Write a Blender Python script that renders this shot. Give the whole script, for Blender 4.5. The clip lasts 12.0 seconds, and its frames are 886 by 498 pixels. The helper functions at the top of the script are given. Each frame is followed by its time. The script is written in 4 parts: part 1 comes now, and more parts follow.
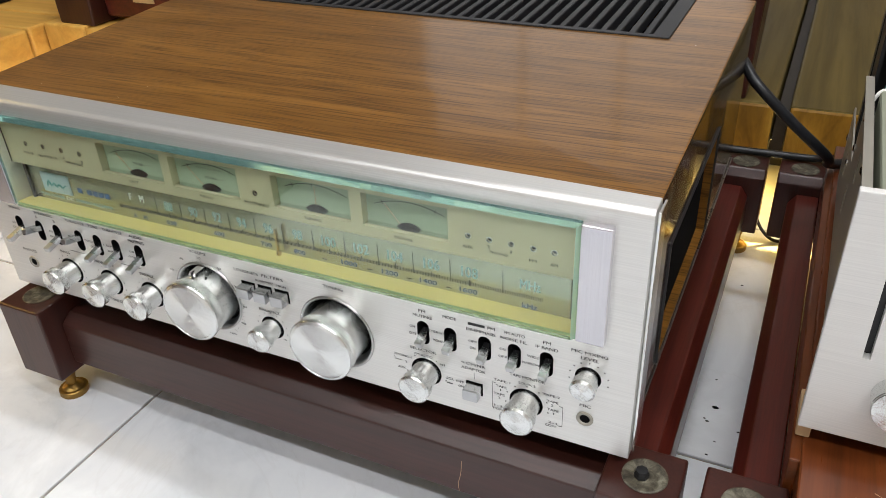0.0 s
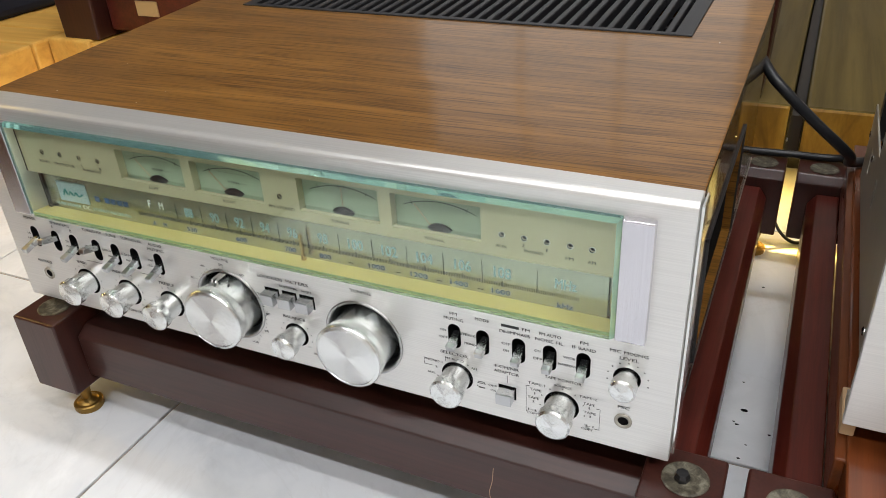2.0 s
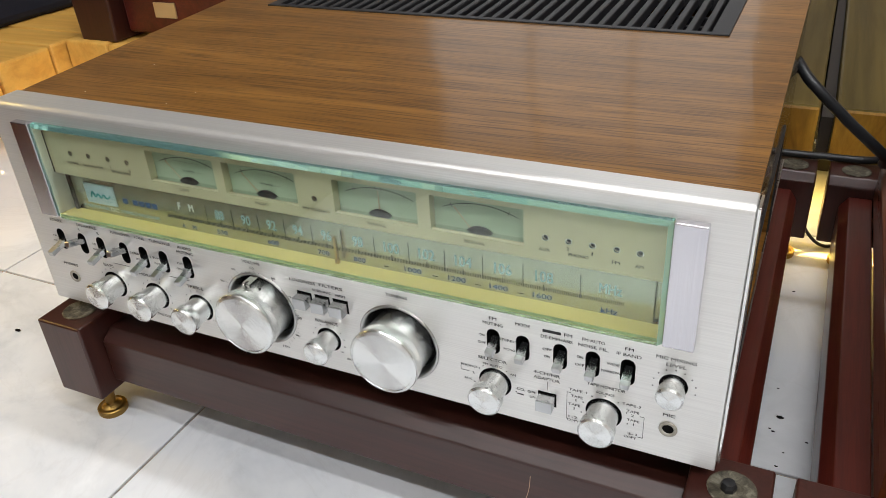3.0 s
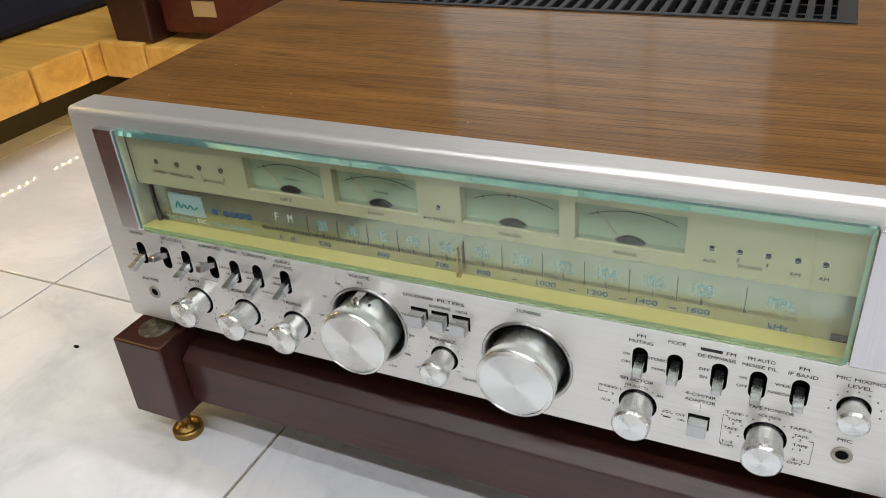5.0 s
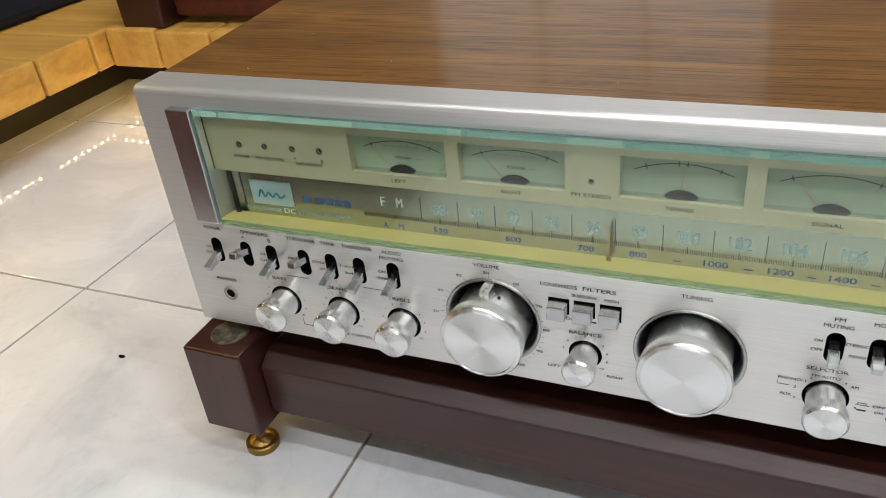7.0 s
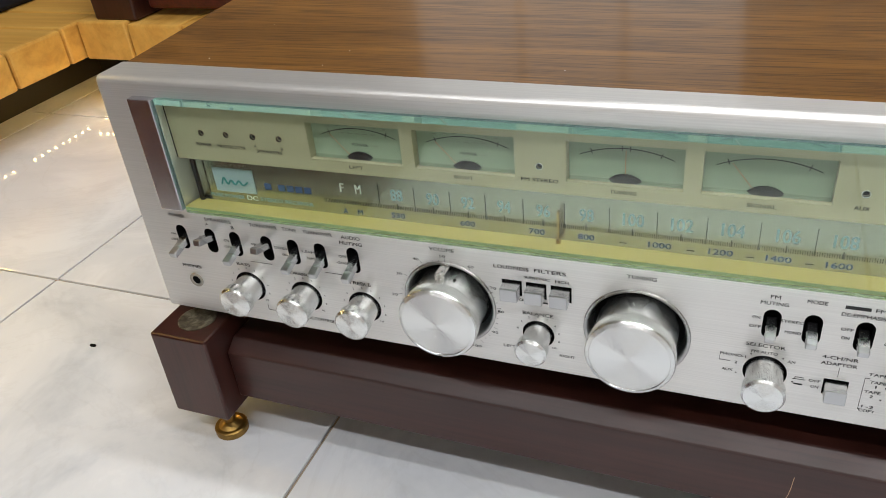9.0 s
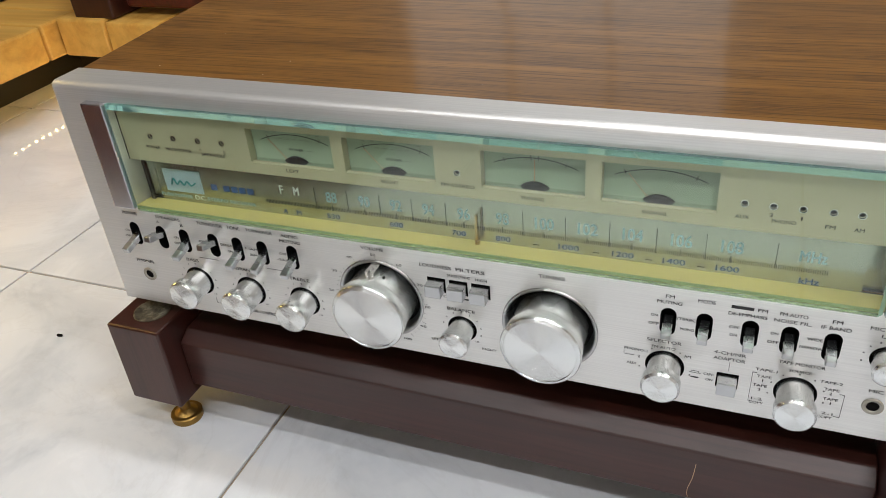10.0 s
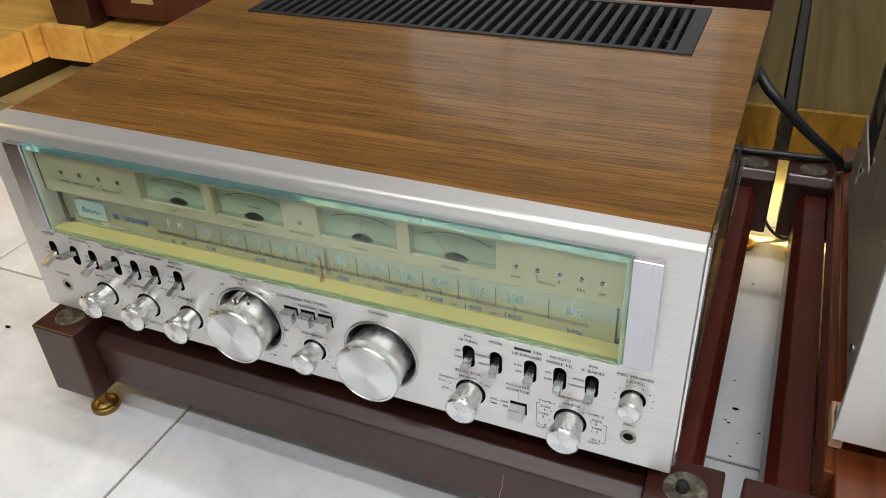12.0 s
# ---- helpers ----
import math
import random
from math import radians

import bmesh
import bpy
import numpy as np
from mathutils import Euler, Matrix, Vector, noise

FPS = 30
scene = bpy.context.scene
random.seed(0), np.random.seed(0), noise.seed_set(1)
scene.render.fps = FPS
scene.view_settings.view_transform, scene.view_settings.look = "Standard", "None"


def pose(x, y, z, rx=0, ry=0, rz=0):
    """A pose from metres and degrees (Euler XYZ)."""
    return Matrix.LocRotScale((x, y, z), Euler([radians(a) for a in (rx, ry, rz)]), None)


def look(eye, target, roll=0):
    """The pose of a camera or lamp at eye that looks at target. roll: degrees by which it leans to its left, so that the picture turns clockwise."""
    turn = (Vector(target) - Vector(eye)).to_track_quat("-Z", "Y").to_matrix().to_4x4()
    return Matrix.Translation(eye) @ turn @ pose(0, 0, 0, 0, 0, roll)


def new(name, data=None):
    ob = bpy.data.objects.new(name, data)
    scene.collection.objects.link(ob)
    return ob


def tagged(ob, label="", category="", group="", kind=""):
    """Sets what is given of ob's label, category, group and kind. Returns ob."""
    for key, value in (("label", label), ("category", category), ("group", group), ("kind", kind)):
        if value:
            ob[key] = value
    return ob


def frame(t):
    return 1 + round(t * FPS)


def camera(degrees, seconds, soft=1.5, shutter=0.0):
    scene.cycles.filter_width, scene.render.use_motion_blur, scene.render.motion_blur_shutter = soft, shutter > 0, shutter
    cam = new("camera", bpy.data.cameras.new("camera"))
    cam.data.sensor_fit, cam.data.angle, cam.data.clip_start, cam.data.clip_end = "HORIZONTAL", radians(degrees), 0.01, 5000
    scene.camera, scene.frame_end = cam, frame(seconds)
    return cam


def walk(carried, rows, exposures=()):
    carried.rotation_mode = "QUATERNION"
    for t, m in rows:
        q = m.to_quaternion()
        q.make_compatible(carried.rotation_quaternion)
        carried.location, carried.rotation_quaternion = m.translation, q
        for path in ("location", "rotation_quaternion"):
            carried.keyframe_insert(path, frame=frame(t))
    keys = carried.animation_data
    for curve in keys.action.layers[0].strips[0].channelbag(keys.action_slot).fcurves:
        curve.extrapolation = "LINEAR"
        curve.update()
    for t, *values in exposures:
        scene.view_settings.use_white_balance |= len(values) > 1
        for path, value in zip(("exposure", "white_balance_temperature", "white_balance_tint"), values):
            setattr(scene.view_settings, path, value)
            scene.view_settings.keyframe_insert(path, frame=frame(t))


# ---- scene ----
cam = camera(58.9, 12.0, soft=0.65)
PATH = [
    (0, (0.6197, -0.368, 0.509), (-0.1453, 1.155, -0.536), -2.8),
    (0.5, (0.6157, -0.373, 0.502), (-0.1433, 1.16, -0.534), -3.2),
    (1, (0.6097, -0.373, 0.499), (-0.1453, 1.167, -0.53), -3.4),
    (1.5, (0.6027, -0.373, 0.495), (-0.1543, 1.171, -0.526), -3.5),
    (2, (0.5977, -0.373, 0.497), (-0.1683, 1.171, -0.517), -3.6),
    (2.5, (0.5877, -0.373, 0.495), (-0.1863, 1.169, -0.516), -3.7),
    (3, (0.5747, -0.373, 0.493), (-0.2073, 1.167, -0.514), -3.8),
    (5, (0.4827, -0.37, 0.485), (-0.3013, 1.165, -0.529), -4.8),
    (5.5, (0.4517, -0.368, 0.48), (-0.3223, 1.165, -0.544), -5.3),
    (6, (0.4207, -0.362, 0.472), (-0.3403, 1.173, -0.559), -5.6),
    (6.5, (0.3917, -0.358, 0.464), (-0.3553, 1.179, -0.574), -6.0),
    (7, (0.3737, -0.358, 0.458), (-0.3613, 1.181, -0.586), -6.4),
    (9, (0.3947, -0.366, 0.459), (-0.3003, 1.18, -0.602), -6.1),
    (9.5, (0.4177, -0.371, 0.466), (-0.2683, 1.177, -0.598), -5.6),
    (10, (0.4447, -0.376, 0.476), (-0.2353, 1.169, -0.597), -5.2),
    (10.5, (0.4677, -0.378, 0.48), (-0.2153, 1.158, -0.604), -4.6),
    (11, (0.4987, -0.383, 0.491), (-0.1943, 1.139, -0.605), -4.0),
    (11.5, (0.5357, -0.39, 0.515), (-0.1693, 1.118, -0.593), -3.4),
    (12, (0.5797, -0.379, 0.548), (-0.1293, 1.133, -0.552), -3.2),
]
walk(cam, [(t, look(eye, target, roll)) for t, eye, target, roll in PATH], exposures=((0, 0.05), (3, 0.02), (6.5, -0.19), (10.5, -0.16), (12, -0.12)))

# ---- world and light ----
world = bpy.data.worlds.new("world")
scene.world = world
world.use_nodes = True
world.node_tree.nodes["Background"].inputs["Color"].default_value = (0.8, 0.88, 1.0, 1)
world.node_tree.nodes["Background"].inputs["Strength"].default_value = 0.3


def area_lamp(name, eye, target, sx, sy, watts, colour):
    data = bpy.data.lights.new(name, "AREA")
    data.shape, data.size, data.size_y, data.energy, data.color = "RECTANGLE", sx, sy, watts, colour
    ob = new(name, data)
    ob.matrix_basis = look(eye, target)
    return ob


# Ceiling tubes, the window in the back wall, and the light strips under the platform.
area_lamp("tube_light_a", (-0.36, -1.47, 2.58), (-0.36, -1.47, 0), 1.2, 0.10, 18, (0.97, 0.98, 1.0))
area_lamp("tube_light_d", (0.96, -1.47, 2.58), (0.96, -1.47, 0), 1.2, 0.10, 24, (0.97, 0.98, 1.0))
area_lamp("tube_light_b", (0.55, 0.40, 2.58), (0.55, 0.40, 0), 1.2, 0.10, 23, (0.97, 0.98, 1.0))
area_lamp("tube_light_c", (1.9, -0.6, 2.58), (1.9, -0.6, 0), 1.2, 0.12, 32, (0.97, 0.98, 1.0))
area_lamp("window_light", (-0.56, 3.57, 1.5), (-0.56, 0.2, 1.5), 1.74, 1.52, 1.9, (1.0, 0.96, 0.90))
area_lamp("strip_light_side", (-0.766, 0.0, 0.079), (-0.71, 0.0, 0), 1.4, 0.008, 1.9, (1.0, 0.66, 0.16)).matrix_basis @= pose(0, 0, 0, 0, 0, 90)
area_lamp("strip_light_back", (0.4, 0.657, 0.079), (0.4, 0.61, 0), 2.0, 0.008, 3.0, (1.0, 0.66, 0.16))

# ---- materials ----


def mat(name, base=(0.5, 0.5, 0.5), rough=0.5, metal=0.0, coat=0.0, spec=0.5):
    m = bpy.data.materials.new(name)
    m.use_nodes = True
    b = m.node_tree.nodes["Principled BSDF"]
    b.inputs["Base Color"].default_value = (*base, 1)
    b.inputs["Roughness"].default_value = rough
    b.inputs["Metallic"].default_value = metal
    b.inputs["Coat Weight"].default_value = coat
    b.inputs["Specular IOR Level"].default_value = spec
    return m, m.node_tree, b


def node(nt, kind, **values):
    n = nt.nodes.new(kind)
    for key, value in values.items():
        n.inputs[key.replace("_", " ")].default_value = value
    return n


def coords(nt, scale=(1, 1, 1), space="Object", turn=(0, 0, 0)):
    tc, mp = nt.nodes.new("ShaderNodeTexCoord"), nt.nodes.new("ShaderNodeMapping")
    nt.links.new(tc.outputs[space], mp.inputs["Vector"])
    mp.inputs["Scale"].default_value, mp.inputs["Rotation"].default_value = scale, turn
    return mp.outputs["Vector"]


def noise_tex(nt, vec, scale, detail=4.0, rough=0.55, distort=0.0):
    n = node(nt, "ShaderNodeTexNoise", Scale=scale, Detail=detail, Roughness=rough, Distortion=distort)
    nt.links.new(vec, n.inputs["Vector"])
    return n.outputs["Fac"]


def ramp(nt, fac, stops):
    r = nt.nodes.new("ShaderNodeValToRGB")
    while len(r.color_ramp.elements) < len(stops):
        r.color_ramp.elements.new(0.5)
    for e, (p, c) in zip(r.color_ramp.elements, stops):
        e.position, e.color = p, (*c, 1)
    nt.links.new(fac, r.inputs["Fac"])
    return r.outputs["Color"]


def mix(nt, fac, a, b, mode="MIX"):
    m = nt.nodes.new("ShaderNodeMix")
    m.data_type, m.blend_type = "RGBA", mode
    for sock, value in ((m.inputs[0], fac), (m.inputs[6], a), (m.inputs[7], b)):
        if isinstance(value, (int, float)):
            sock.default_value = value
        elif isinstance(value, tuple):
            sock.default_value = (*value, 1)
        else:
            nt.links.new(value, sock)
    return m.outputs[2]


def bump(nt, b, height, strength, distance):
    n = node(nt, "ShaderNodeBump", Strength=strength, Distance=distance)
    nt.links.new(height, n.inputs["Height"])
    nt.links.new(n.outputs["Normal"], b.inputs["Normal"])


def rough_from(nt, b, fac, lo, hi):
    m = node(nt, "ShaderNodeMapRange")
    m.inputs["To Min"].default_value, m.inputs["To Max"].default_value = lo, hi
    nt.links.new(fac, m.inputs["Value"])
    nt.links.new(m.outputs["Result"], b.inputs["Roughness"])


def grain_wood(name, dark, mid, light, axis, rough, coat, fine=260.0, band=16.0, pore=0.75, along=0.045):
    """Long-grained wood; axis is the number of the grain's direction."""
    m, nt, b = mat(name, mid, rough, 0, coat)
    stretch = [1.0, 1.0, 1.0]
    stretch[axis] = along
    v = coords(nt, tuple(stretch))
    wide = noise_tex(nt, v, band, 4, 0.62, 1.1)
    thin = noise_tex(nt, v, fine, 5, 0.65, 0.2)
    col = ramp(nt, wide, [(0.3, dark), (0.5, mid), (0.72, light)])
    pores = ramp(nt, thin, [(0.36, (0.42, 0.40, 0.38)), (0.56, (1, 1, 1))])
    col = mix(nt, pore, col, pores, "MULTIPLY")
    nt.links.new(col, b.inputs["Base Color"])
    rough_from(nt, b, thin, rough + 0.07, rough - 0.05)
    bump(nt, b, thin, 0.12, 0.0004)
    return m


def brushed(name, base, rough, axis, depth=0.25, metal=1.0, aniso=0.6):
    m, nt, b = mat(name, base, rough, metal)
    b.inputs["Anisotropic"].default_value = aniso
    way = node(nt, "ShaderNodeCombineXYZ", X=float(axis != 0), Y=float(axis != 1), Z=float(axis != 2))
    nt.links.new(way.outputs[0], b.inputs["Tangent"])
    stretch = [1300.0, 1300.0, 1300.0]
    stretch[axis] = 10.0
    lines = noise_tex(nt, coords(nt, tuple(stretch)), 1.0, 3, 0.6)
    smudge = noise_tex(nt, coords(nt), 9.0, 3)
    rough_from(nt, b, smudge, rough - 0.05, rough + 0.08)
    tone = ramp(nt, lines, [(0.3, tuple(0.90 * c for c in base)), (0.7, base)])
    nt.links.new(tone, b.inputs["Base Color"])
    bump(nt, b, lines, depth, 0.00006)
    return m


def plain(name, base, rough, metal=0.0, coat=0.0, wear=0.18, scale=60.0, relief=0.05):
    m, nt, b = mat(name, base, rough, metal, coat)
    f = noise_tex(nt, coords(nt), scale, 5, 0.6)
    g = noise_tex(nt, coords(nt), scale * 0.12, 3)
    col = mix(nt, f, tuple(c * (1 - wear) for c in base), tuple(min(1, c * (1 + wear)) for c in base))
    col = mix(nt, 0.5, col, mix(nt, g, tuple(c * (1 - wear) for c in base), tuple(min(1, c * (1 + wear)) for c in base)))
    nt.links.new(col, b.inputs["Base Color"])
    rough_from(nt, b, g, max(0.02, rough - 0.06), min(1, rough + 0.08))
    if relief:
        bump(nt, b, f, relief, 0.0003)
    return m



def walnut_material():
    """Satin walnut veneer with its grain along x: tone bands, long dark streaks, fine pores and a few swirls."""
    m, nt, b = mat("walnut_veneer", (0.2, 0.09, 0.02), 0.34, 0, 0.4, 0.25)
    b.inputs["Coat Roughness"].default_value = 0.09
    v = coords(nt, (0.16, 1.0, 1.0))
    swirl = node(nt, "ShaderNodeTexNoise", Scale=7.0, Detail=2.0)
    nt.links.new(v, swirl.inputs["Vector"])
    bend = nt.nodes.new("ShaderNodeVectorMath")
    bend.operation = "MULTIPLY_ADD"
    nt.links.new(swirl.outputs["Color"], bend.inputs[0])
    bend.inputs[1].default_value = (0.02, 0.055, 0.0)
    nt.links.new(coords(nt), bend.inputs[2])

    def stretched(scale, along, detail, rough):
        mp = nt.nodes.new("ShaderNodeMapping")
        mp.inputs["Scale"].default_value = (along, 1, 1)
        nt.links.new(bend.outputs[0], mp.inputs["Vector"])
        return noise_tex(nt, mp.outputs["Vector"], scale, detail, rough)

    tone = stretched(26.0, 0.05, 4, 0.55)
    streak = stretched(210.0, 0.02, 5, 0.65)
    pores = stretched(620.0, 0.03, 3, 0.6)
    col = ramp(nt, tone, [(0.32, (0.146, 0.064, 0.0100)), (0.50, (0.198, 0.088, 0.0145)), (0.68, (0.265, 0.122, 0.0225))])
    col = mix(nt, 0.55, col, ramp(nt, streak, [(0.32, (0.38, 0.33, 0.29)), (0.45, (0.80, 0.77, 0.74)), (0.56, (1, 1, 1)), (0.74, (1.18, 1.17, 1.12))]), "MULTIPLY")
    col = mix(nt, 0.8, col, ramp(nt, pores, [(0.38, (0.34, 0.31, 0.29)), (0.52, (1, 1, 1))]), "MULTIPLY")
    nt.links.new(col, b.inputs["Base Color"])
    rough_from(nt, b, pores, 0.42, 0.30)
    bump(nt, b, pores, 0.10, 0.0003)
    return m


M_WALNUT = walnut_material()
# Side copy of the walnut, coloured near-black to hold shade and dark reflections.
M_WALNUT_SIDE_SHADED = grain_wood("walnut_side_shaded", (0.016, 0.008, 0.004), (0.030, 0.015, 0.007), (0.048, 0.025, 0.010), 1, 0.2, 0.5, 330, 26, 0.5, 0.02)
M_MAHOG_X = grain_wood("mahogany_long", (0.030, 0.0085, 0.006), (0.043, 0.0125, 0.0088), (0.056, 0.0165, 0.012), 0, 0.36, 0.1, 320, 30, 0.35)
M_MAHOG_Y = grain_wood("mahogany_deep", (0.052, 0.0078, 0.005), (0.088, 0.0135, 0.0080), (0.118, 0.019, 0.0105), 1, 0.34, 0.15, 320, 26, 0.45)
M_MAHOG_Z = grain_wood("mahogany_upright", (0.031, 0.0078, 0.0053), (0.045, 0.0115, 0.0078), (0.060, 0.0155, 0.0106), 2, 0.37, 0.1, 320, 30, 0.35)
M_BOARD = grain_wood("red_brown_board", (0.085, 0.019, 0.0055), (0.145, 0.036, 0.009), (0.205, 0.060, 0.014), 1, 0.28, 0.4, 120, 14)
M_PINE_X = grain_wood("pine_across", (0.60, 0.295, 0.050), (0.72, 0.395, 0.082), (0.79, 0.475, 0.115), 0, 0.5, 0.05, 60, 14, 0.18)
M_PINE_Y = grain_wood("pine_deep", (0.60, 0.295, 0.050), (0.72, 0.395, 0.082), (0.79, 0.475, 0.115), 1, 0.5, 0.05, 60, 14, 0.18)
# Right-hand timbers: shade put into the dark tops, light into the amber ends.
M_PINE_SHADED = grain_wood("pine_shaded", (0.062, 0.044, 0.011), (0.098, 0.068, 0.017), (0.135, 0.094, 0.026), 1, 0.45, 0.0, 60, 14, 0.35)
M_PINE_LIT_END = grain_wood("pine_lit_end", (0.19, 0.092, 0.011), (0.32, 0.165, 0.020), (0.44, 0.245, 0.036), 2, 0.4, 0.1, 60, 30, 0.4, 0.3)
M_PINE_SHADED.node_tree.nodes["Principled BSDF"].inputs["Specular IOR Level"].default_value = 0.15
M_ALU = brushed("brushed_aluminium", (0.79, 0.785, 0.765), 0.36, 0, 0.12, 0.72)
M_ALU_SATIN = brushed("satin_aluminium", (0.74, 0.73, 0.71), 0.5, 0, 0.03, 0.35)
M_LEVER = plain("lever_nickel", (0.52, 0.53, 0.54), 0.26, 1.0, wear=0.06, relief=0)
M_ALU_PLATE = brushed("satin_end_plate", (0.70, 0.69, 0.73), 0.2, 2, 0.1)


def spun_material():
    m, nt, b = mat("turned_aluminium", (0.82, 0.84, 0.835), 0.22, 1.0)
    b.inputs["Anisotropic"].default_value = 0.9
    b.inputs["Anisotropic Rotation"].default_value = 0.25
    tan = nt.nodes.new("ShaderNodeTangent")
    tan.direction_type, tan.axis = "RADIAL", "Y"
    nt.links.new(tan.outputs[0], b.inputs["Tangent"])
    rings = nt.nodes.new("ShaderNodeTexWave")
    rings.wave_type, rings.rings_direction = "RINGS", "Y"
    rings.inputs["Scale"].default_value = 700.0
    nt.links.new(coords(nt), rings.inputs["Vector"])
    bump(nt, b, rings.outputs["Fac"], 0.8, 0.00008)
    return m


M_KNOB = spun_material()
M_CHROME = plain("chrome", (0.80, 0.80, 0.78), 0.14, 1.0, wear=0.05, relief=0)
M_WELL = plain("turned_grey_metal", (0.46, 0.46, 0.455), 0.27, 1.0, wear=0.06, relief=0)
M_BLACK = plain("black_plastic", (0.012, 0.012, 0.013), 0.42, wear=0.3)
M_VENT = plain("vent_plastic", (0.016, 0.016, 0.018), 0.45, wear=0.25)
# Near-black: shade put into openings and recess walls; also the crumbs' own colour.
M_DARK = plain("cavity_shade_and_crumbs", (0.004, 0.004, 0.004), 0.9)
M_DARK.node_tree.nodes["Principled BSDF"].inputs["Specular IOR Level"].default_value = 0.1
M_BEZEL = plain("champagne_bezel", (0.50, 0.465, 0.32), 0.42, 0.35, wear=0.06, scale=300, relief=0.02)
M_METER = plain("meter_card", (0.29, 0.355, 0.26), 0.55, wear=0.05)
M_INK = plain("black_ink", (0.010, 0.010, 0.011), 0.5, wear=0.1, relief=0)
M_GREY_INK = plain("grey_ink", (0.20, 0.22, 0.17), 0.5, wear=0.1, relief=0)
M_TICK = plain("tick_ink", (0.035, 0.045, 0.05), 0.5, wear=0.1, relief=0)
M_BLUE = plain("blue_ink", (0.045, 0.10, 0.24), 0.5, wear=0.1, relief=0)
M_PALE = plain("pale_blue_ink", (0.29, 0.44, 0.48), 0.5, wear=0.1, relief=0)
M_WHITE_INK = plain("white_ink", (0.72, 0.76, 0.74), 0.5, wear=0.08, relief=0)
M_TEAL = plain("teal_ink", (0.02, 0.20, 0.20), 0.5, wear=0.1, relief=0)
M_PLAQUE = plain("pale_plaque", (0.34, 0.44, 0.48), 0.4, wear=0.06, relief=0)
M_ORANGE = plain("needle_orange", (0.44, 0.22, 0.12), 0.5)
M_GOLD = plain("gold_pointer", (0.55, 0.40, 0.16), 0.25, 1.0, wear=0.1)
M_BRASS = plain("aged_brass", (0.31, 0.19, 0.055), 0.42, 1.0, wear=0.35, scale=140)
M_PALE_BRASS = plain("pale_brass", (0.66, 0.50, 0.26), 0.4, 0.5, wear=0.1, relief=0)
M_PAD, pad_nt, pad_b = mat("worn_felt_disc", (0.09, 0.08, 0.055), 0.45)
pad_nt.links.new(ramp(pad_nt, noise_tex(pad_nt, coords(pad_nt), 150.0, 5, 0.65, 0.6), [(0.36, (0.030, 0.024, 0.016)), (0.50, (0.085, 0.074, 0.050)), (0.66, (0.20, 0.185, 0.14))]), pad_b.inputs["Base Color"])
M_STEEL = plain("chassis_steel", (0.36, 0.34, 0.29), 0.42, 0.45, wear=0.22, scale=40)
M_COVER = plain("grey_green_cover", (0.30, 0.32, 0.24), 0.5, 0.2, wear=0.12)
M_CABLE = plain("cable_rubber", (0.012, 0.013, 0.015), 0.38, wear=0.2)
M_NAVY = plain("navy_fabric", (0.006, 0.009, 0.022), 0.9, wear=0.4, scale=400, relief=0.3)
M_GROUT = plain("grout", (0.36, 0.29, 0.215), 0.9, wear=0.3, scale=200)
M_WALL = plain("painted_wall", (0.56, 0.52, 0.47), 0.7, wear=0.05, scale=20)
M_WALL_N = plain("pale_wall", (0.72, 0.63, 0.56), 0.7, wear=0.05, scale=20)
M_CEIL = plain("painted_ceiling", (0.78, 0.77, 0.75), 0.8, wear=0.03, scale=20)
M_RAWWOOD = plain("raw_wood_block", (0.55, 0.36, 0.20), 0.7, wear=0.2, scale=90)
M_RISER = plain("black_riser", (0.022, 0.018, 0.014), 0.5, wear=0.4, scale=30)
M_OLIVE = plain("olive_paint", (0.20, 0.27, 0.11), 0.5, wear=0.1)
M_PINK = plain("pink_part", (0.55, 0.15, 0.22), 0.5)
M_TURQ = plain("turquoise_part", (0.10, 0.42, 0.40), 0.5)


def dial_material():
    """Satin silver-green plate that mirrors the trough and the floor softly."""
    m, nt, b = mat("dial_plate", (0.48, 0.49, 0.40), 0.20, 0.86)
    g = noise_tex(nt, coords(nt), 30.0, 3)
    nt.links.new(mix(nt, g, (0.43, 0.445, 0.375), (0.49, 0.505, 0.425)), b.inputs["Base Color"])
    rough_from(nt, b, g, 0.17, 0.23)
    return m


M_DIAL = dial_material()
M_YELLOW = plain("yellow_trough", (0.42, 0.355, 0.115), 0.4, wear=0.10, scale=25)


def glass_material(name, tint, rough):
    m, nt, b = mat(name, tint, rough)
    b.inputs["Transmission Weight"].default_value = 1.0
    b.inputs["IOR"].default_value = 1.47
    return m


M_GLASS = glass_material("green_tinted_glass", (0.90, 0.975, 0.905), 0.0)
# Light put into edge colours: teal top for refracted light, dark green below.
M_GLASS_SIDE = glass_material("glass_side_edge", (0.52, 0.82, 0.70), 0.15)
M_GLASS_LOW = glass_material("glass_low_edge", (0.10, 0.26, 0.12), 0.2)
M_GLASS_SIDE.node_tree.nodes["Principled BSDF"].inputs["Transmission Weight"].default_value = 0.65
M_GLASS_EDGE_LIT = glass_material("polished_lit_edge", (0.40, 0.82, 0.76), 0.05)
M_GLASS_EDGE_LIT.node_tree.nodes["Principled BSDF"].inputs["Transmission Weight"].default_value = 0.86


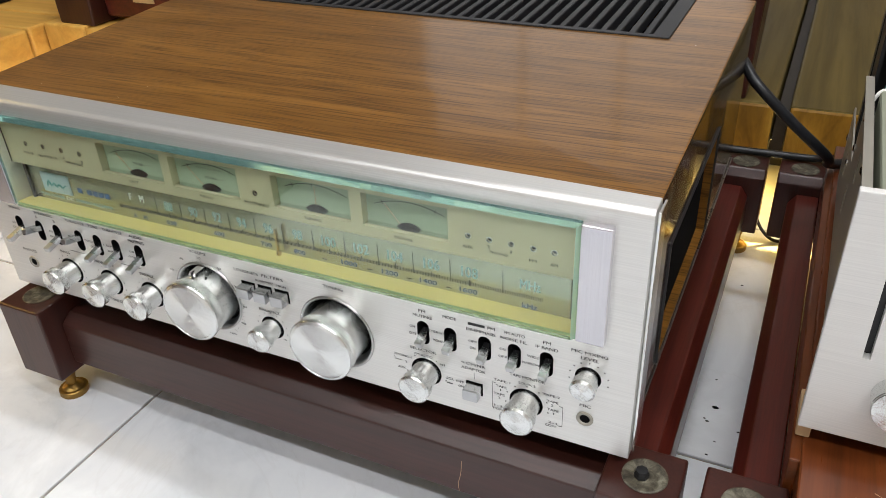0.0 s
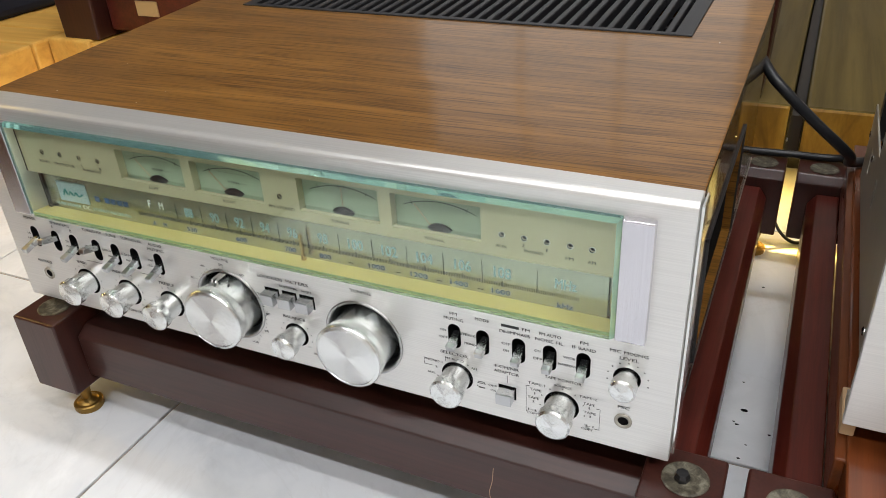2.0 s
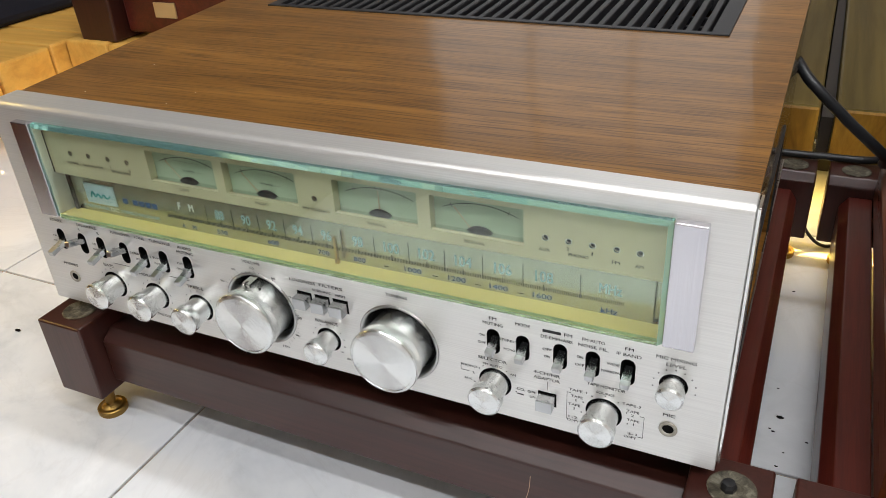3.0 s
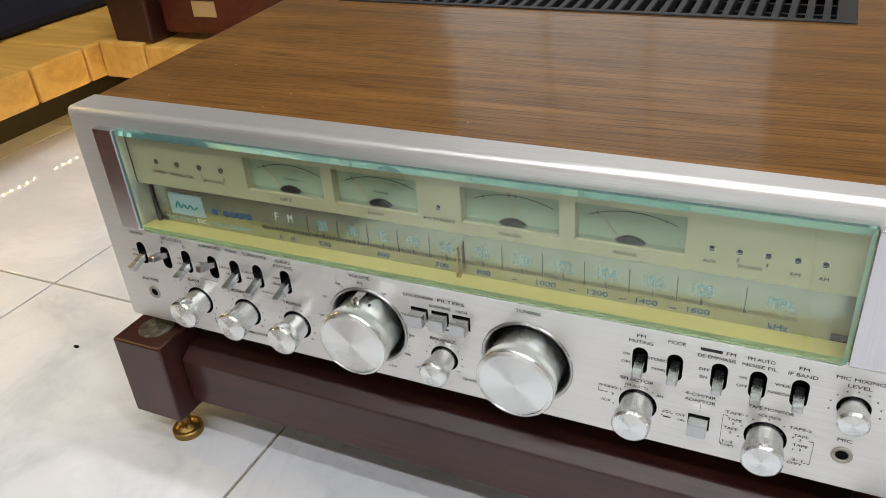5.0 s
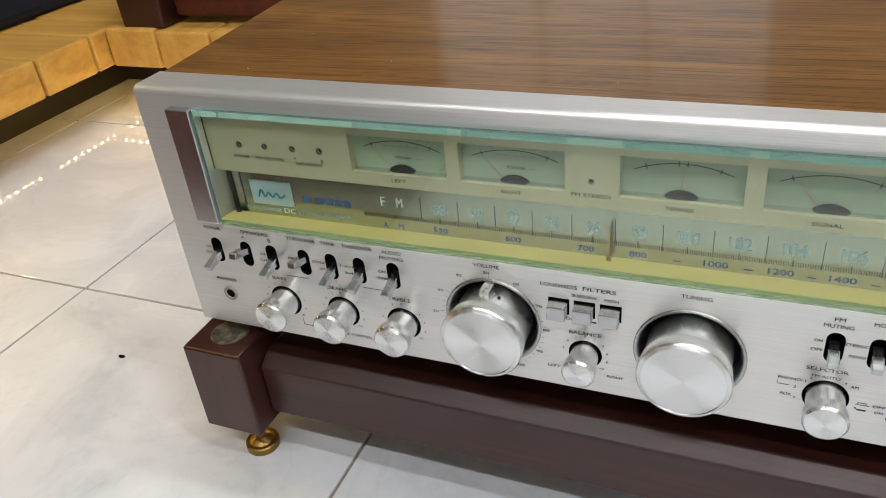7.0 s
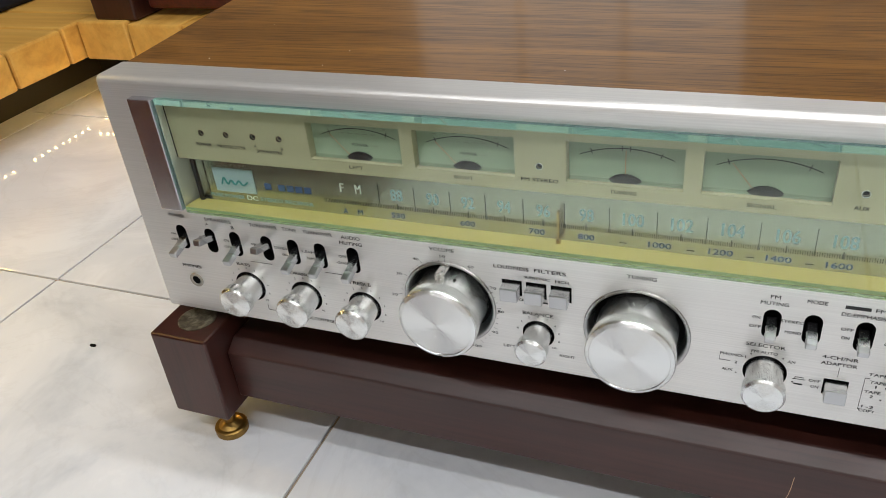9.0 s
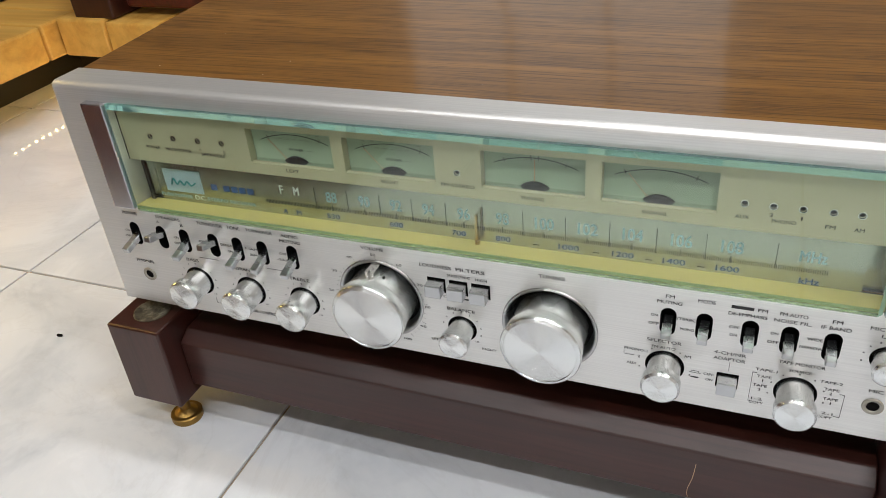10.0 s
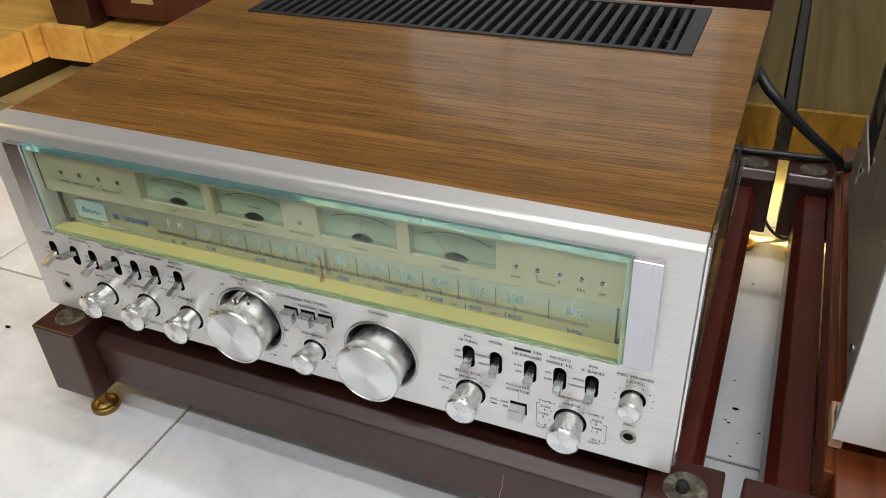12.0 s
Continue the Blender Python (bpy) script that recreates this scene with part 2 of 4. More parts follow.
def marble_material():
    m, nt, b = mat("marble_tile", (0.74, 0.73, 0.72), 0.10, 0, 0.0)
    v = coords(nt, (1, 1, 1), "Object", (0, 0, 0.6))
    tc, info = nt.nodes.new("ShaderNodeNewGeometry"), nt.nodes.new("ShaderNodeObjectInfo")
    shift = nt.nodes.new("ShaderNodeVectorMath")
    shift.operation = "MULTIPLY_ADD"
    nt.links.new(info.outputs["Random"], shift.inputs[0])
    shift.inputs[1].default_value = (7.0, 11.0, 3.0)
    nt.links.new(v, shift.inputs[2])
    v = shift.outputs[0]
    cloud = noise_tex(nt, v, 5.0, 6, 0.6, 1.2)
    vein = noise_tex(nt, v, 3.2, 8, 0.62, 2.4)
    c1 = ramp(nt, cloud, [(0.30, (0.53, 0.56, 0.60)), (0.45, (0.675, 0.695, 0.725)), (0.56, (0.71, 0.725, 0.75)), (0.66, (0.78, 0.795, 0.82))])
    c2 = ramp(nt, vein, [(0.475, (1, 1, 1)), (0.497, (0.955, 0.95, 0.945)), (0.515, (1, 1, 1))])
    nt.links.new(mix(nt, 0.8, c1, c2, "MULTIPLY"), b.inputs["Base Color"])
    rough_from(nt, b, cloud, 0.03, 0.07)
    return m


M_MARBLE = marble_material()


def glow(name, colour, strength):
    m = bpy.data.materials.new(name)
    m.use_nodes = True
    nt = m.node_tree
    nt.nodes.remove(nt.nodes["Principled BSDF"])
    e = node(nt, "ShaderNodeEmission", Color=(*colour, 1), Strength=strength)
    nt.links.new(e.outputs[0], nt.nodes["Material Output"].inputs["Surface"])
    return m


M_LED = glow("led_glow", (1.0, 0.72, 0.28), 38.0)
M_SKY = glow("daylight_backdrop", (0.93, 0.97, 1.0), 0.6)
M_TUBE = glow("tube_glow", (1.0, 0.97, 0.93), 6.0)

# ---- building helpers ----
ORIGIN = {}


def thing(name, at, label, category, group="", kind=""):
    ob = new(name)
    ob.empty_display_size = 0.02
    ob.location = at
    ORIGIN[ob.name] = Vector(at)
    return tagged(ob, label, category, group, kind)


def part(name, bm, material, parent=None, label="", smooth=False, centre=None):
    """Links a bmesh given in world metres as one mesh object, with its origin in its middle."""
    me = bpy.data.meshes.new(name)
    bm.normal_update()
    xs = [v.co for v in bm.verts]
    c = Vector(centre) if centre else Vector([(min(p[i] for p in xs) + max(p[i] for p in xs)) / 2 for i in range(3)])
    bmesh.ops.translate(bm, verts=bm.verts, vec=-c)
    for f in bm.faces:
        f.smooth = smooth
    bm.to_mesh(me)
    bm.free()
    for one in (material if isinstance(material, (list, tuple)) else [material]):
        me.materials.append(one)
    return place(name, me, c, parent, label)


def place(name, me, at, parent=None, label=""):
    ob = new(name, me)
    ORIGIN[ob.name] = Vector(at)
    if parent:
        ob.parent = parent
        ob.location = Vector(at) - ORIGIN[parent.name]
    else:
        ob.location = at
    return tagged(ob, label)


def box(x0, x1, y0, y1, z0, z1, bevel=0.0, segs=2, bm=None):
    b = bmesh.new()
    r = bmesh.ops.create_cube(b, size=1)
    bmesh.ops.scale(b, verts=b.verts, vec=(x1 - x0, y1 - y0, z1 - z0))
    bmesh.ops.translate(b, verts=b.verts, vec=((x0 + x1) / 2, (y0 + y1) / 2, (z0 + z1) / 2))
    if bevel:
        bmesh.ops.bevel(b, geom=b.edges[:], offset=bevel, segments=segs, affect="EDGES", profile=0.5, clamp_overlap=True)
    if bm is None:
        return b
    return merge(bm, b)


def merge(bm, other):
    me = bpy.data.meshes.new("tmp")
    other.to_mesh(me)
    other.free()
    bm.from_mesh(me)
    bpy.data.meshes.remove(me)
    return bm


def lathe(profile, at, axis="y", segs=48, knurl=(), bm=None):
    """Turns (radius, height) round an axis through at; the rows listed in knurl get ribs."""
    b = bmesh.new()
    rings = []
    for k, (r, h) in enumerate(profile):
        ring = []
        for i in range(segs):
            a = 2 * math.pi * i / segs
            q = r * (0.982 if k in knurl and i % 2 else 1.0)
            u, v = q * math.cos(a), q * math.sin(a)
            ring.append(b.verts.new((u, -h, v) if axis == "y" else (u, v, h)))
        rings.append(ring)
    for lo, hi in zip(rings, rings[1:]):
        for i in range(segs):
            b.faces.new((lo[i], lo[(i + 1) % segs], hi[(i + 1) % segs], hi[i]))
    b.faces.new(rings[-1])
    b.faces.new(rings[0][::-1])
    bmesh.ops.recalc_face_normals(b, faces=b.faces)
    bmesh.ops.translate(b, verts=b.verts, vec=at)
    if bm is None:
        return b
    return merge(bm, b)


def slot_shape(x, z, w, h, y0, y1, segs=8, bm=None):
    """A stadium-shaped bar along y."""
    b = bmesh.new()
    r = w / 2
    pts = []
    for i in range(segs + 1):
        a = math.pi * i / segs
        pts.append((x + r * math.cos(a), z + h / 2 - r + r * math.sin(a)))
    for i in range(segs + 1):
        a = math.pi + math.pi * i / segs
        pts.append((x + r * math.cos(a), z - h / 2 + r + r * math.sin(a)))
    lo = [b.verts.new((p[0], y0, p[1])) for p in pts]
    hi = [b.verts.new((p[0], y1, p[1])) for p in pts]
    n = len(pts)
    for i in range(n):
        b.faces.new((lo[i], lo[(i + 1) % n], hi[(i + 1) % n], hi[i]))
    b.faces.new(lo[::-1])
    b.faces.new(hi)
    bmesh.ops.recalc_face_normals(b, faces=b.faces)
    if bm is None:
        return b
    return merge(bm, b)


def cut(bm, cutter):
    """The bmesh less the cutter, both in world metres."""
    obs = []
    for b in (bm, cutter):
        me = bpy.data.meshes.new("cut")
        b.to_mesh(me)
        b.free()
        obs.append(new("cut", me))
    mod = obs[0].modifiers.new("cut", "BOOLEAN")
    mod.operation, mod.object, mod.solver = "DIFFERENCE", obs[1], "EXACT"
    done = bpy.data.meshes.new_from_object(obs[0].evaluated_get(bpy.context.evaluated_depsgraph_get()))
    out = bmesh.new()
    out.from_mesh(done)
    for ob in obs:
        me = ob.data
        bpy.data.objects.remove(ob)
        bpy.data.meshes.remove(me)
    bpy.data.meshes.remove(done)
    return out


def tube(points, radius, bm=None, segs=10):
    """A round cable through the points, smoothed."""
    pts = [Vector(p) for p in points]
    fine = []
    ext = [2 * pts[0] - pts[1]] + pts + [2 * pts[-1] - pts[-2]]
    for a, b, c, d in zip(ext, ext[1:], ext[2:], ext[3:]):
        for k in range(8):
            t = k / 8
            fine.append(0.5 * (2 * b + (c - a) * t + (2 * a - 5 * b + 4 * c - d) * t * t + (3 * b - a - 3 * c + d) * t ** 3))
    fine.append(pts[-1])
    out = bmesh.new()
    rings = []
    for i, p in enumerate(fine):
        d = (fine[min(i + 1, len(fine) - 1)] - fine[max(i - 1, 0)]).normalized()
        s = d.cross(Vector((0, 0.3, 1))).normalized()
        u = s.cross(d)
        rings.append([out.verts.new(p + radius * (math.cos(2 * math.pi * k / segs) * s + math.sin(2 * math.pi * k / segs) * u)) for k in range(segs)])
    for lo, hi in zip(rings, rings[1:]):
        for k in range(segs):
            out.faces.new((lo[k], lo[(k + 1) % segs], hi[(k + 1) % segs], hi[k]))
    out.faces.new(rings[0][::-1])
    out.faces.new(rings[-1])
    bmesh.ops.recalc_face_normals(out, faces=out.faces)
    return out if bm is None else merge(bm, out)


LETTERS = {}


def lettering(text, x, y, z, width, height, material, parent, label=""):
    """Printed words, centred at x, z on a panel that faces -y."""
    if len(text) == 1:
        width *= 0.3 if text == "1" else 0.8
    key = (text, round(width, 5), round(height, 5), material.name)
    if key not in LETTERS:
        data = bpy.data.curves.new("lettering", "FONT")
        data.body, data.size, data.align_x, data.align_y = text, 1.0, "CENTER", "CENTER"
        data.resolution_u = 3
        ob = new("lettering_source", data)
        me = bpy.data.meshes.new_from_object(ob.evaluated_get(bpy.context.evaluated_depsgraph_get()))
        bpy.data.objects.remove(ob)
        bpy.data.curves.remove(data)
        co = np.array([v.co[:2] for v in me.vertices])
        lo, hi = co.min(0), co.max(0)
        mid, size = (lo + hi) / 2, hi - lo
        for v in me.vertices:
            v.co = ((v.co.x - mid[0]) / size[0] * width, 0, (v.co.y - mid[1]) / size[1] * height)
        bold = bmesh.new()
        bold.from_mesh(me)
        twin = bmesh.ops.duplicate(bold, geom=bold.faces[:])
        shift = 0.045 * height
        bmesh.ops.translate(bold, verts=[v for v in twin["geom"] if isinstance(v, bmesh.types.BMVert)], vec=(shift, -0.00002, shift * 0.5))
        bold.to_mesh(me)
        bold.free()
        me.materials.append(material)
        LETTERS[key] = me
    return place("lettering", LETTERS[key], (x, y, z), parent, label)


def bars(rects, y, thick=0.0002):
    """Flat printed bars (x0, x1, z0, z1) on a panel that faces -y."""
    b = bmesh.new()
    for x0, x1, z0, z1 in rects:
        box(x0, x1, y, y + thick, z0, z1, bm=b)
    return b


# ---- setting ----
TILE, GX, GY = 0.415, 0.1015, 0.1453
floor = part("floor", box(-3.2, 3.4, -2.4, 3.6, -0.08, -0.0035), M_GROUT, None)
tagged(floor, "white marble-look tiled floor with brown grout lines", "floor", kind="structure")


def wall(name, *b):
    return tagged(part(name, box(*b), M_WALL), "plain painted room wall", "wall", kind="structure")


wall("wall_west", -3.3, -3.2, -2.5, 3.7, -0.08, 2.7)
wall("wall_east", 3.4, 3.5, -2.5, 3.7, -0.08, 2.7)
wall("wall_south", -3.2, 3.4, -2.5, -2.4, -0.08, 2.7)
wn = cut(box(-3.2, 3.4, 3.6, 3.7, -0.08, 2.7), box(-1.47, 0.35, 3.5, 3.8, 0.7, 2.3))
tagged(part("wall_north", wn, M_WALL_N), "plain painted room wall with a window", "wall", kind="structure")
tagged(part("ceiling", box(-3.3, 3.5, -2.5, 3.7, 2.7, 2.78), M_CEIL), "plain white painted ceiling", "ceiling", kind="structure")
tagged(part("backdrop", box(-3.2, 2.0, 4.3, 4.32, 0.2, 2.9), M_SKY), "pale daylight outside the window", "backdrop", kind="structure")
win = thing("window_1", (-0.56, 3.65, 0.7), "white framed three-part window letting in daylight", "window", kind="structure")
for b in ((-1.47, -1.43, 3.62, 3.68, 0.7, 2.3), (0.31, 0.35, 3.62, 3.68, 0.7, 2.3), (-0.86, -0.82, 3.62, 3.68, 0.74, 2.26), (-0.30, -0.26, 3.62, 3.68, 0.74, 2.26), (-1.43, 0.31, 3.62, 3.68, 2.26, 2.3), (-1.43, 0.31, 3.62, 3.68, 0.7, 0.74)):
    part("window_frame", box(*b, 0.004), M_CEIL, win)
for x, y in ((-0.36, -1.47), (0.96, -1.47), (0.55, 0.40), (1.9, -0.6)):
    lamp = thing("ceiling_light", (x, y, 2.7), "white ceiling tube light in a flat housing", "ceiling light", "ceiling tubes")
    part("housing", box(x - 0.63, x + 0.63, y - 0.08, y + 0.08, 2.63, 2.7, 0.006), M_CEIL, lamp)
    part("tube", lathe([(0.012, -0.6), (0.013, -0.59), (0.013, 0.59), (0.012, 0.6)], (0, 0, 0), "z", 12), M_TUBE, lamp)
    tube_ob = lamp.children[-1]
    tube_ob.matrix_basis = pose(0, 0, -0.085, 0, 90, 0)

# ---- pine platform with light strips ----
platform = thing("platform", (-0.7, 0.7, 0), "low pine timber platform of thick blocks on a recessed black base", "platform")
PX, PY, PT, PB = -0.638, 0.590, 0.150, 0.089
part("base_riser", box(-2.3, -0.79, -1.6, 0.756, 0, PB - 0.001, 0.001), M_RISER, platform, "recessed black riser")
part("base_riser", box(-2.3, 2.6, 0.757, 2.3, 0, PB - 0.001, 0.001), M_RISER, platform, "recessed black riser")
rng = random.Random(4)
k = 0
y = 0.5595
while y > -1.4:
    part("timber_block", box(-2.3, PX + rng.uniform(-0.003, 0.003), y - 0.108, y - 0.002, PB, PT + rng.uniform(-0.002, 0.002), 0.005), M_PINE_X, platform)
    y -= 0.1105
part("timber_block", box(-2.3, PX - 0.002, 0.5605, 0.640, PB, PT, 0.005), M_PINE_X, platform)
y = 0.642
while y < 2.25:
    part("timber_block", box(-2.3, PX - 0.002, y, y + 0.0935, PB, PT + rng.uniform(-0.002, 0.002), 0.004), M_PINE_X, platform)
    y += 0.0955
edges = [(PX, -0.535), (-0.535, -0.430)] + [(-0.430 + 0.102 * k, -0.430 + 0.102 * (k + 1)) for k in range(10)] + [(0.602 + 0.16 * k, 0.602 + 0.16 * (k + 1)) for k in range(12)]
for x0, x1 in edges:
    # Blocks reaching past x 0.5 take the shade-coloured tops and lit-coloured ends.
    in_shade = x1 > 0.5
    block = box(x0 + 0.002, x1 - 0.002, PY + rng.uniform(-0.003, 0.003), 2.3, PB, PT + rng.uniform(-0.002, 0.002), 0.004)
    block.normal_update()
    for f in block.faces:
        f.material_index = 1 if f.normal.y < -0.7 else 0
    part("timber_block", block, [M_PINE_SHADED, M_PINE_LIT_END] if in_shade else [M_PINE_Y, M_PINE_Y], platform, "pine timber, top coloured dark as shade, end amber as if lit" if in_shade else "")
# Added dark strip: blocks the light strip's glint and keeps the gap dark.
part("joint_filler", box(0.5905, 0.6035, PY + 0.012, 2.28, PB + 0.002, PT - 0.014), M_RISER, platform, "dark strip added low in the gap to block the light strip")


def led_strip(name, along, start, end, fixed):
    ob = thing(name, (start, fixed, 0.08) if along == "x" else (fixed, start, 0.08), "warm yellow strip of small lights under the platform edge", "light strip", "light strips")
    b, g = bmesh.new(), bmesh.new()
    n = int((end - start) / 0.0167)
    for i in range(n + 1):
        p = start + i * 0.0167
        if i % 11 in (3, 4) and along == "y":
            continue
        if along == "x":
            box(p - 0.0015, p + 0.0015, fixed - 0.0015, fixed + 0.0015, 0.080, 0.0822, bm=g)
        else:
            box(fixed - 0.0015, fixed + 0.0015, p - 0.0015, p + 0.0015, 0.080, 0.0822, bm=g)
    if along == "x":
        box(start, end, fixed - 0.005, fixed + 0.005, 0.0822, 0.0835, bm=b)
    else:
        box(fixed - 0.005, fixed + 0.005, start, end, 0.0822, 0.0835, bm=b)
    part("tape", b, M_CEIL, ob)
    tagged(part("light_dots", g, M_LED, ob, "row of glowing dots"), kind="stuff")


led_strip("light_strip", "y", -1.2, 0.74, -0.782)
led_strip("light_strip", "x", -0.74, 2.4, 0.657)

navy = part("covered_bench", box(-2.2, -0.83, -1.5, 2.0, PT, 0.62, 0.02, 3), M_NAVY)
tagged(navy, "dark navy fabric-covered bench standing on the pine platform", "bench")


# ---- stands ----
def foot(x, y, parent):
    part("foot", lathe([(0.0130, 0), (0.0136, 0.001), (0.0136, 0.006), (0.0126, 0.0070), (0.0100, 0.0072), (0.0045, 0.011), (0.0052, 0.019), (0.0095, 0.034), (0.0095, 0.036)], (x, y, 0), "z", 28), M_BRASS, parent, "turned brass cone foot", smooth=False)


def equipment_stand(x0, label):
    st = thing("equipment_stand", (x0 + 0.3, 0.255, 0), label, "stand", "low equipment stands")
    for px, rail_side in ((x0 - 0.008, 0), (x0 + 0.545, 1)):
        for py in (-0.022, 0.483):
            body = box(px, px + 0.05, py, py + 0.05, 0.035, 0.113)
            if py > 0:
                lip = [e for e in body.edges if all(v.co.y < py + 0.001 and v.co.z > 0.11 for v in e.verts)]
                bmesh.ops.bevel(body, geom=lip, offset=0.0085, segments=1, affect="EDGES", profile=0.5)
            bmesh.ops.bevel(body, geom=body.edges[:], offset=0.0018, segments=2, affect="EDGES", profile=0.5)
            post = part("post", body, M_MAHOG_Z, st)
            cx, cy = px + 0.0265, py + 0.0245
            part("pad", lathe([(0.0148, 0.1131), (0.0148, 0.1137), (0.0136, 0.1140), (0.008, 0.1134)], (cx, cy, 0), "z", 32), M_PAD, post, "worn grey felt disc")
            if rail_side and py < 0:
                part("screw", lathe([(0.0048, 0.1135), (0.005, 0.1165), (0.004, 0.119), (0.0018, 0.1192)], (cx - 0.002, cy - 0.001, 0), "z", 7), M_BLACK, post, "black screw stub")
            foot(px + 0.0295, py + 0.0215, st)
    profile = [(-0.003, 0.0455), (-0.003, 0.0892), (0.0085, 0.097), (0.045, 0.097), (0.045, 0.0455)]

    def rail(name, pts, lo, hi, along, material):
        b = bmesh.new()
        f = [b.verts.new((lo, p, q) if along == "x" else (p, lo, q)) for p, q in pts]
        g = [b.verts.new((hi, p, q) if along == "x" else (p, hi, q)) for p, q in pts]
        n = len(pts)
        for i in range(n):
            b.faces.new((f[i], f[(i + 1) % n], g[(i + 1) % n], g[i]))
        b.faces.new(f[::-1])
        b.faces.new(g)
        bmesh.ops.recalc_face_normals(b, faces=b.faces)
        bmesh.ops.bevel(b, geom=b.edges[:], offset=0.0012, segments=2, affect="EDGES", profile=0.5)
        part(name, b, material, st)

    rail("front_rail", profile, x0 + 0.0425, x0 + 0.5445, "x", M_MAHOG_X)
    rail("rear_rail", [(0.511 - p, q) for p, q in profile], x0 + 0.0425, x0 + 0.5445, "x", M_MAHOG_X)
    side = [(0.007, 0.037), (0.007, 0.082), (0.015, 0.094), (0.037, 0.094), (0.037, 0.037)]
    rail("side_rail", [(x0 + p, q) for p, q in side], 0.0285, 0.4825, "y", M_MAHOG_Y)
    rail("side_rail", [(x0 + 0.587 - p, q) for p, q in side], 0.0285, 0.4825, "y", M_MAHOG_Y)
    return st


stand_under_receiver = equipment_stand(0.0, "dark mahogany low stand on brass cone feet under the receiver")
equipment_stand(0.615, "dark mahogany low stand on brass cone feet under an opened amplifier")
board = part("shelf_board", box(0.6522, 0.6590, 0.0305, 0.4810, 0.0972, 0.1352, 0.0012, bm=box(0.6585, 1.157, -0.020, 0.531, 0.0972, 0.136, 0.0015)), M_BOARD)
tagged(board, "scratched red-brown varnished shelf board lying on the stand rails", "board")

# ---- the receiver ----
W, ZB, ZT, FD = 0.56, 0.126, 0.3065, 0.0230
DEPTH = 0.43
rec = thing("stereo_receiver", (W / 2, DEPTH / 2, 0.1), "vintage silver-faced stereo receiver in a walnut case on a dark stand", "receiver")

def joint_skew(bm):
    """The joint between face plate and case runs slightly askew."""
    for v in bm.verts:
        if FD - 0.0025 < v.co.y < FD + 0.0025:
            v.co.y += 0.0045 * (1 - 2 * v.co.x / W)
    return bm


def rise(x, y):
    return (0.030 - 0.016 * x / W) * max(0.0, y - 0.03)


def risen(bm):
    """The case climbs and widens slightly towards the back."""
    for v in bm.verts:
        if v.co.z > 0.2:
            v.co.z += rise(v.co.x, v.co.y)
        if v.co.x < 0.02:
            v.co.x -= 0.03 * max(0.0, v.co.y - 0.03)
    return bm


# case: top with a vent opening, two sides, back and bottom
VX0, VX1, VY0, VY1 = 0.055, 0.507, 0.292, 0.418
case = box(0, W, FD + 0.0005, DEPTH, 0.150, ZT - 0.0012, 0.0012)
case = cut(case, box(0.008, W - 0.008, FD + 0.02, DEPTH - 0.004, 0.140, ZT - 0.012))
case = cut(case, box(VX0, VX1, VY0, VY1, ZT - 0.05, ZT + 0.05))
case = cut(case, box(W - 0.02, W + 0.02, 0.066, 0.258, 0.156, 0.250))
joint_skew(risen(case)).normal_update()
# Faces turned sideways take the shade-darkened walnut.
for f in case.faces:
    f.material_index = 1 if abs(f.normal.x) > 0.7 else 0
case_ob = part("case", case, [M_WALNUT, M_WALNUT_SIDE_SHADED], rec, "walnut-grained case with light scratches")
part("lower_chassis", box(0.010, W - 0.010, FD + 0.004, DEPTH - 0.006, ZB + 0.0040, 0.1495), M_BLACK, rec, "black steel chassis under the wooden case")
for x0, x1 in ((W + 0.0002, W + 0.0014), (-0.0014, -0.0002)):
    part("case_edging", box(x0, x1, FD + 0.002, DEPTH - 0.002, 0.1502, 0.1518, 0.0004), M_WELL, rec, "thin grey edging along the case bottom")

vent = part("vent_frame", risen(cut(box(VX0 - 0.0005, VX1 + 0.0005, VY0 - 0.0005, VY1 + 0.0005, ZT - 0.014, ZT + 0.0002, 0.0006), box(VX0 + 0.012, VX1 - 0.014, VY0 + 0.005, VY1 - 0.006, ZT - 0.1, ZT + 0.1))), M_VENT, rec, "black plastic vent surround")
slat_mesh = None
n_slat = 34
for i in range(n_slat):
    x = VX0 + 0.019 + i * (VX1 - VX0 - 0.040) / (n_slat - 1)
    if slat_mesh is None:
        s0 = part("slat", risen(box(x - 0.0029, x + 0.0029, VY0 + 0.004, VY1 - 0.005, ZT - 0.011, ZT - 0.001, 0.0008, 1)), M_VENT, vent)
        slat_mesh = s0.data
        sc = ORIGIN[s0.name]
        sx = x
    else:
        place("slat", slat_mesh, (x, sc.y, sc.z + rise(x, sc.y) - rise(sx, sc.y)), vent)
for y in (VY0 + 0.03, VY0 + 0.06, VY0 + 0.09):
    part("cross_bar", risen(box(VX0 + 0.01, VX1 - 0.012, y - 0.0025, y + 0.0025, ZT - 0.019, ZT - 0.012)), M_VENT, vent)
part("inner_chassis", box(0.02, W - 0.02, 0.05, DEPTH - 0.02, ZB + 0.012, ZT - 0.045), M_DARK, rec, "dark metal chassis inside the vent")
part("base_pan", box(0.004, W - 0.004, 0.02, DEPTH - 0.004, ZB, ZB + 0.0035), M_BLACK, rec, "black bottom plate")
# Black sheet behind the cut gives the opening its shade as colour.
opening = part("side_panel", box(W - 0.0078, W - 0.0066, 0.060, 0.264, 0.1535, 0.2525), M_DARK, rec, "black sheet behind the side opening, standing for its dark inside")
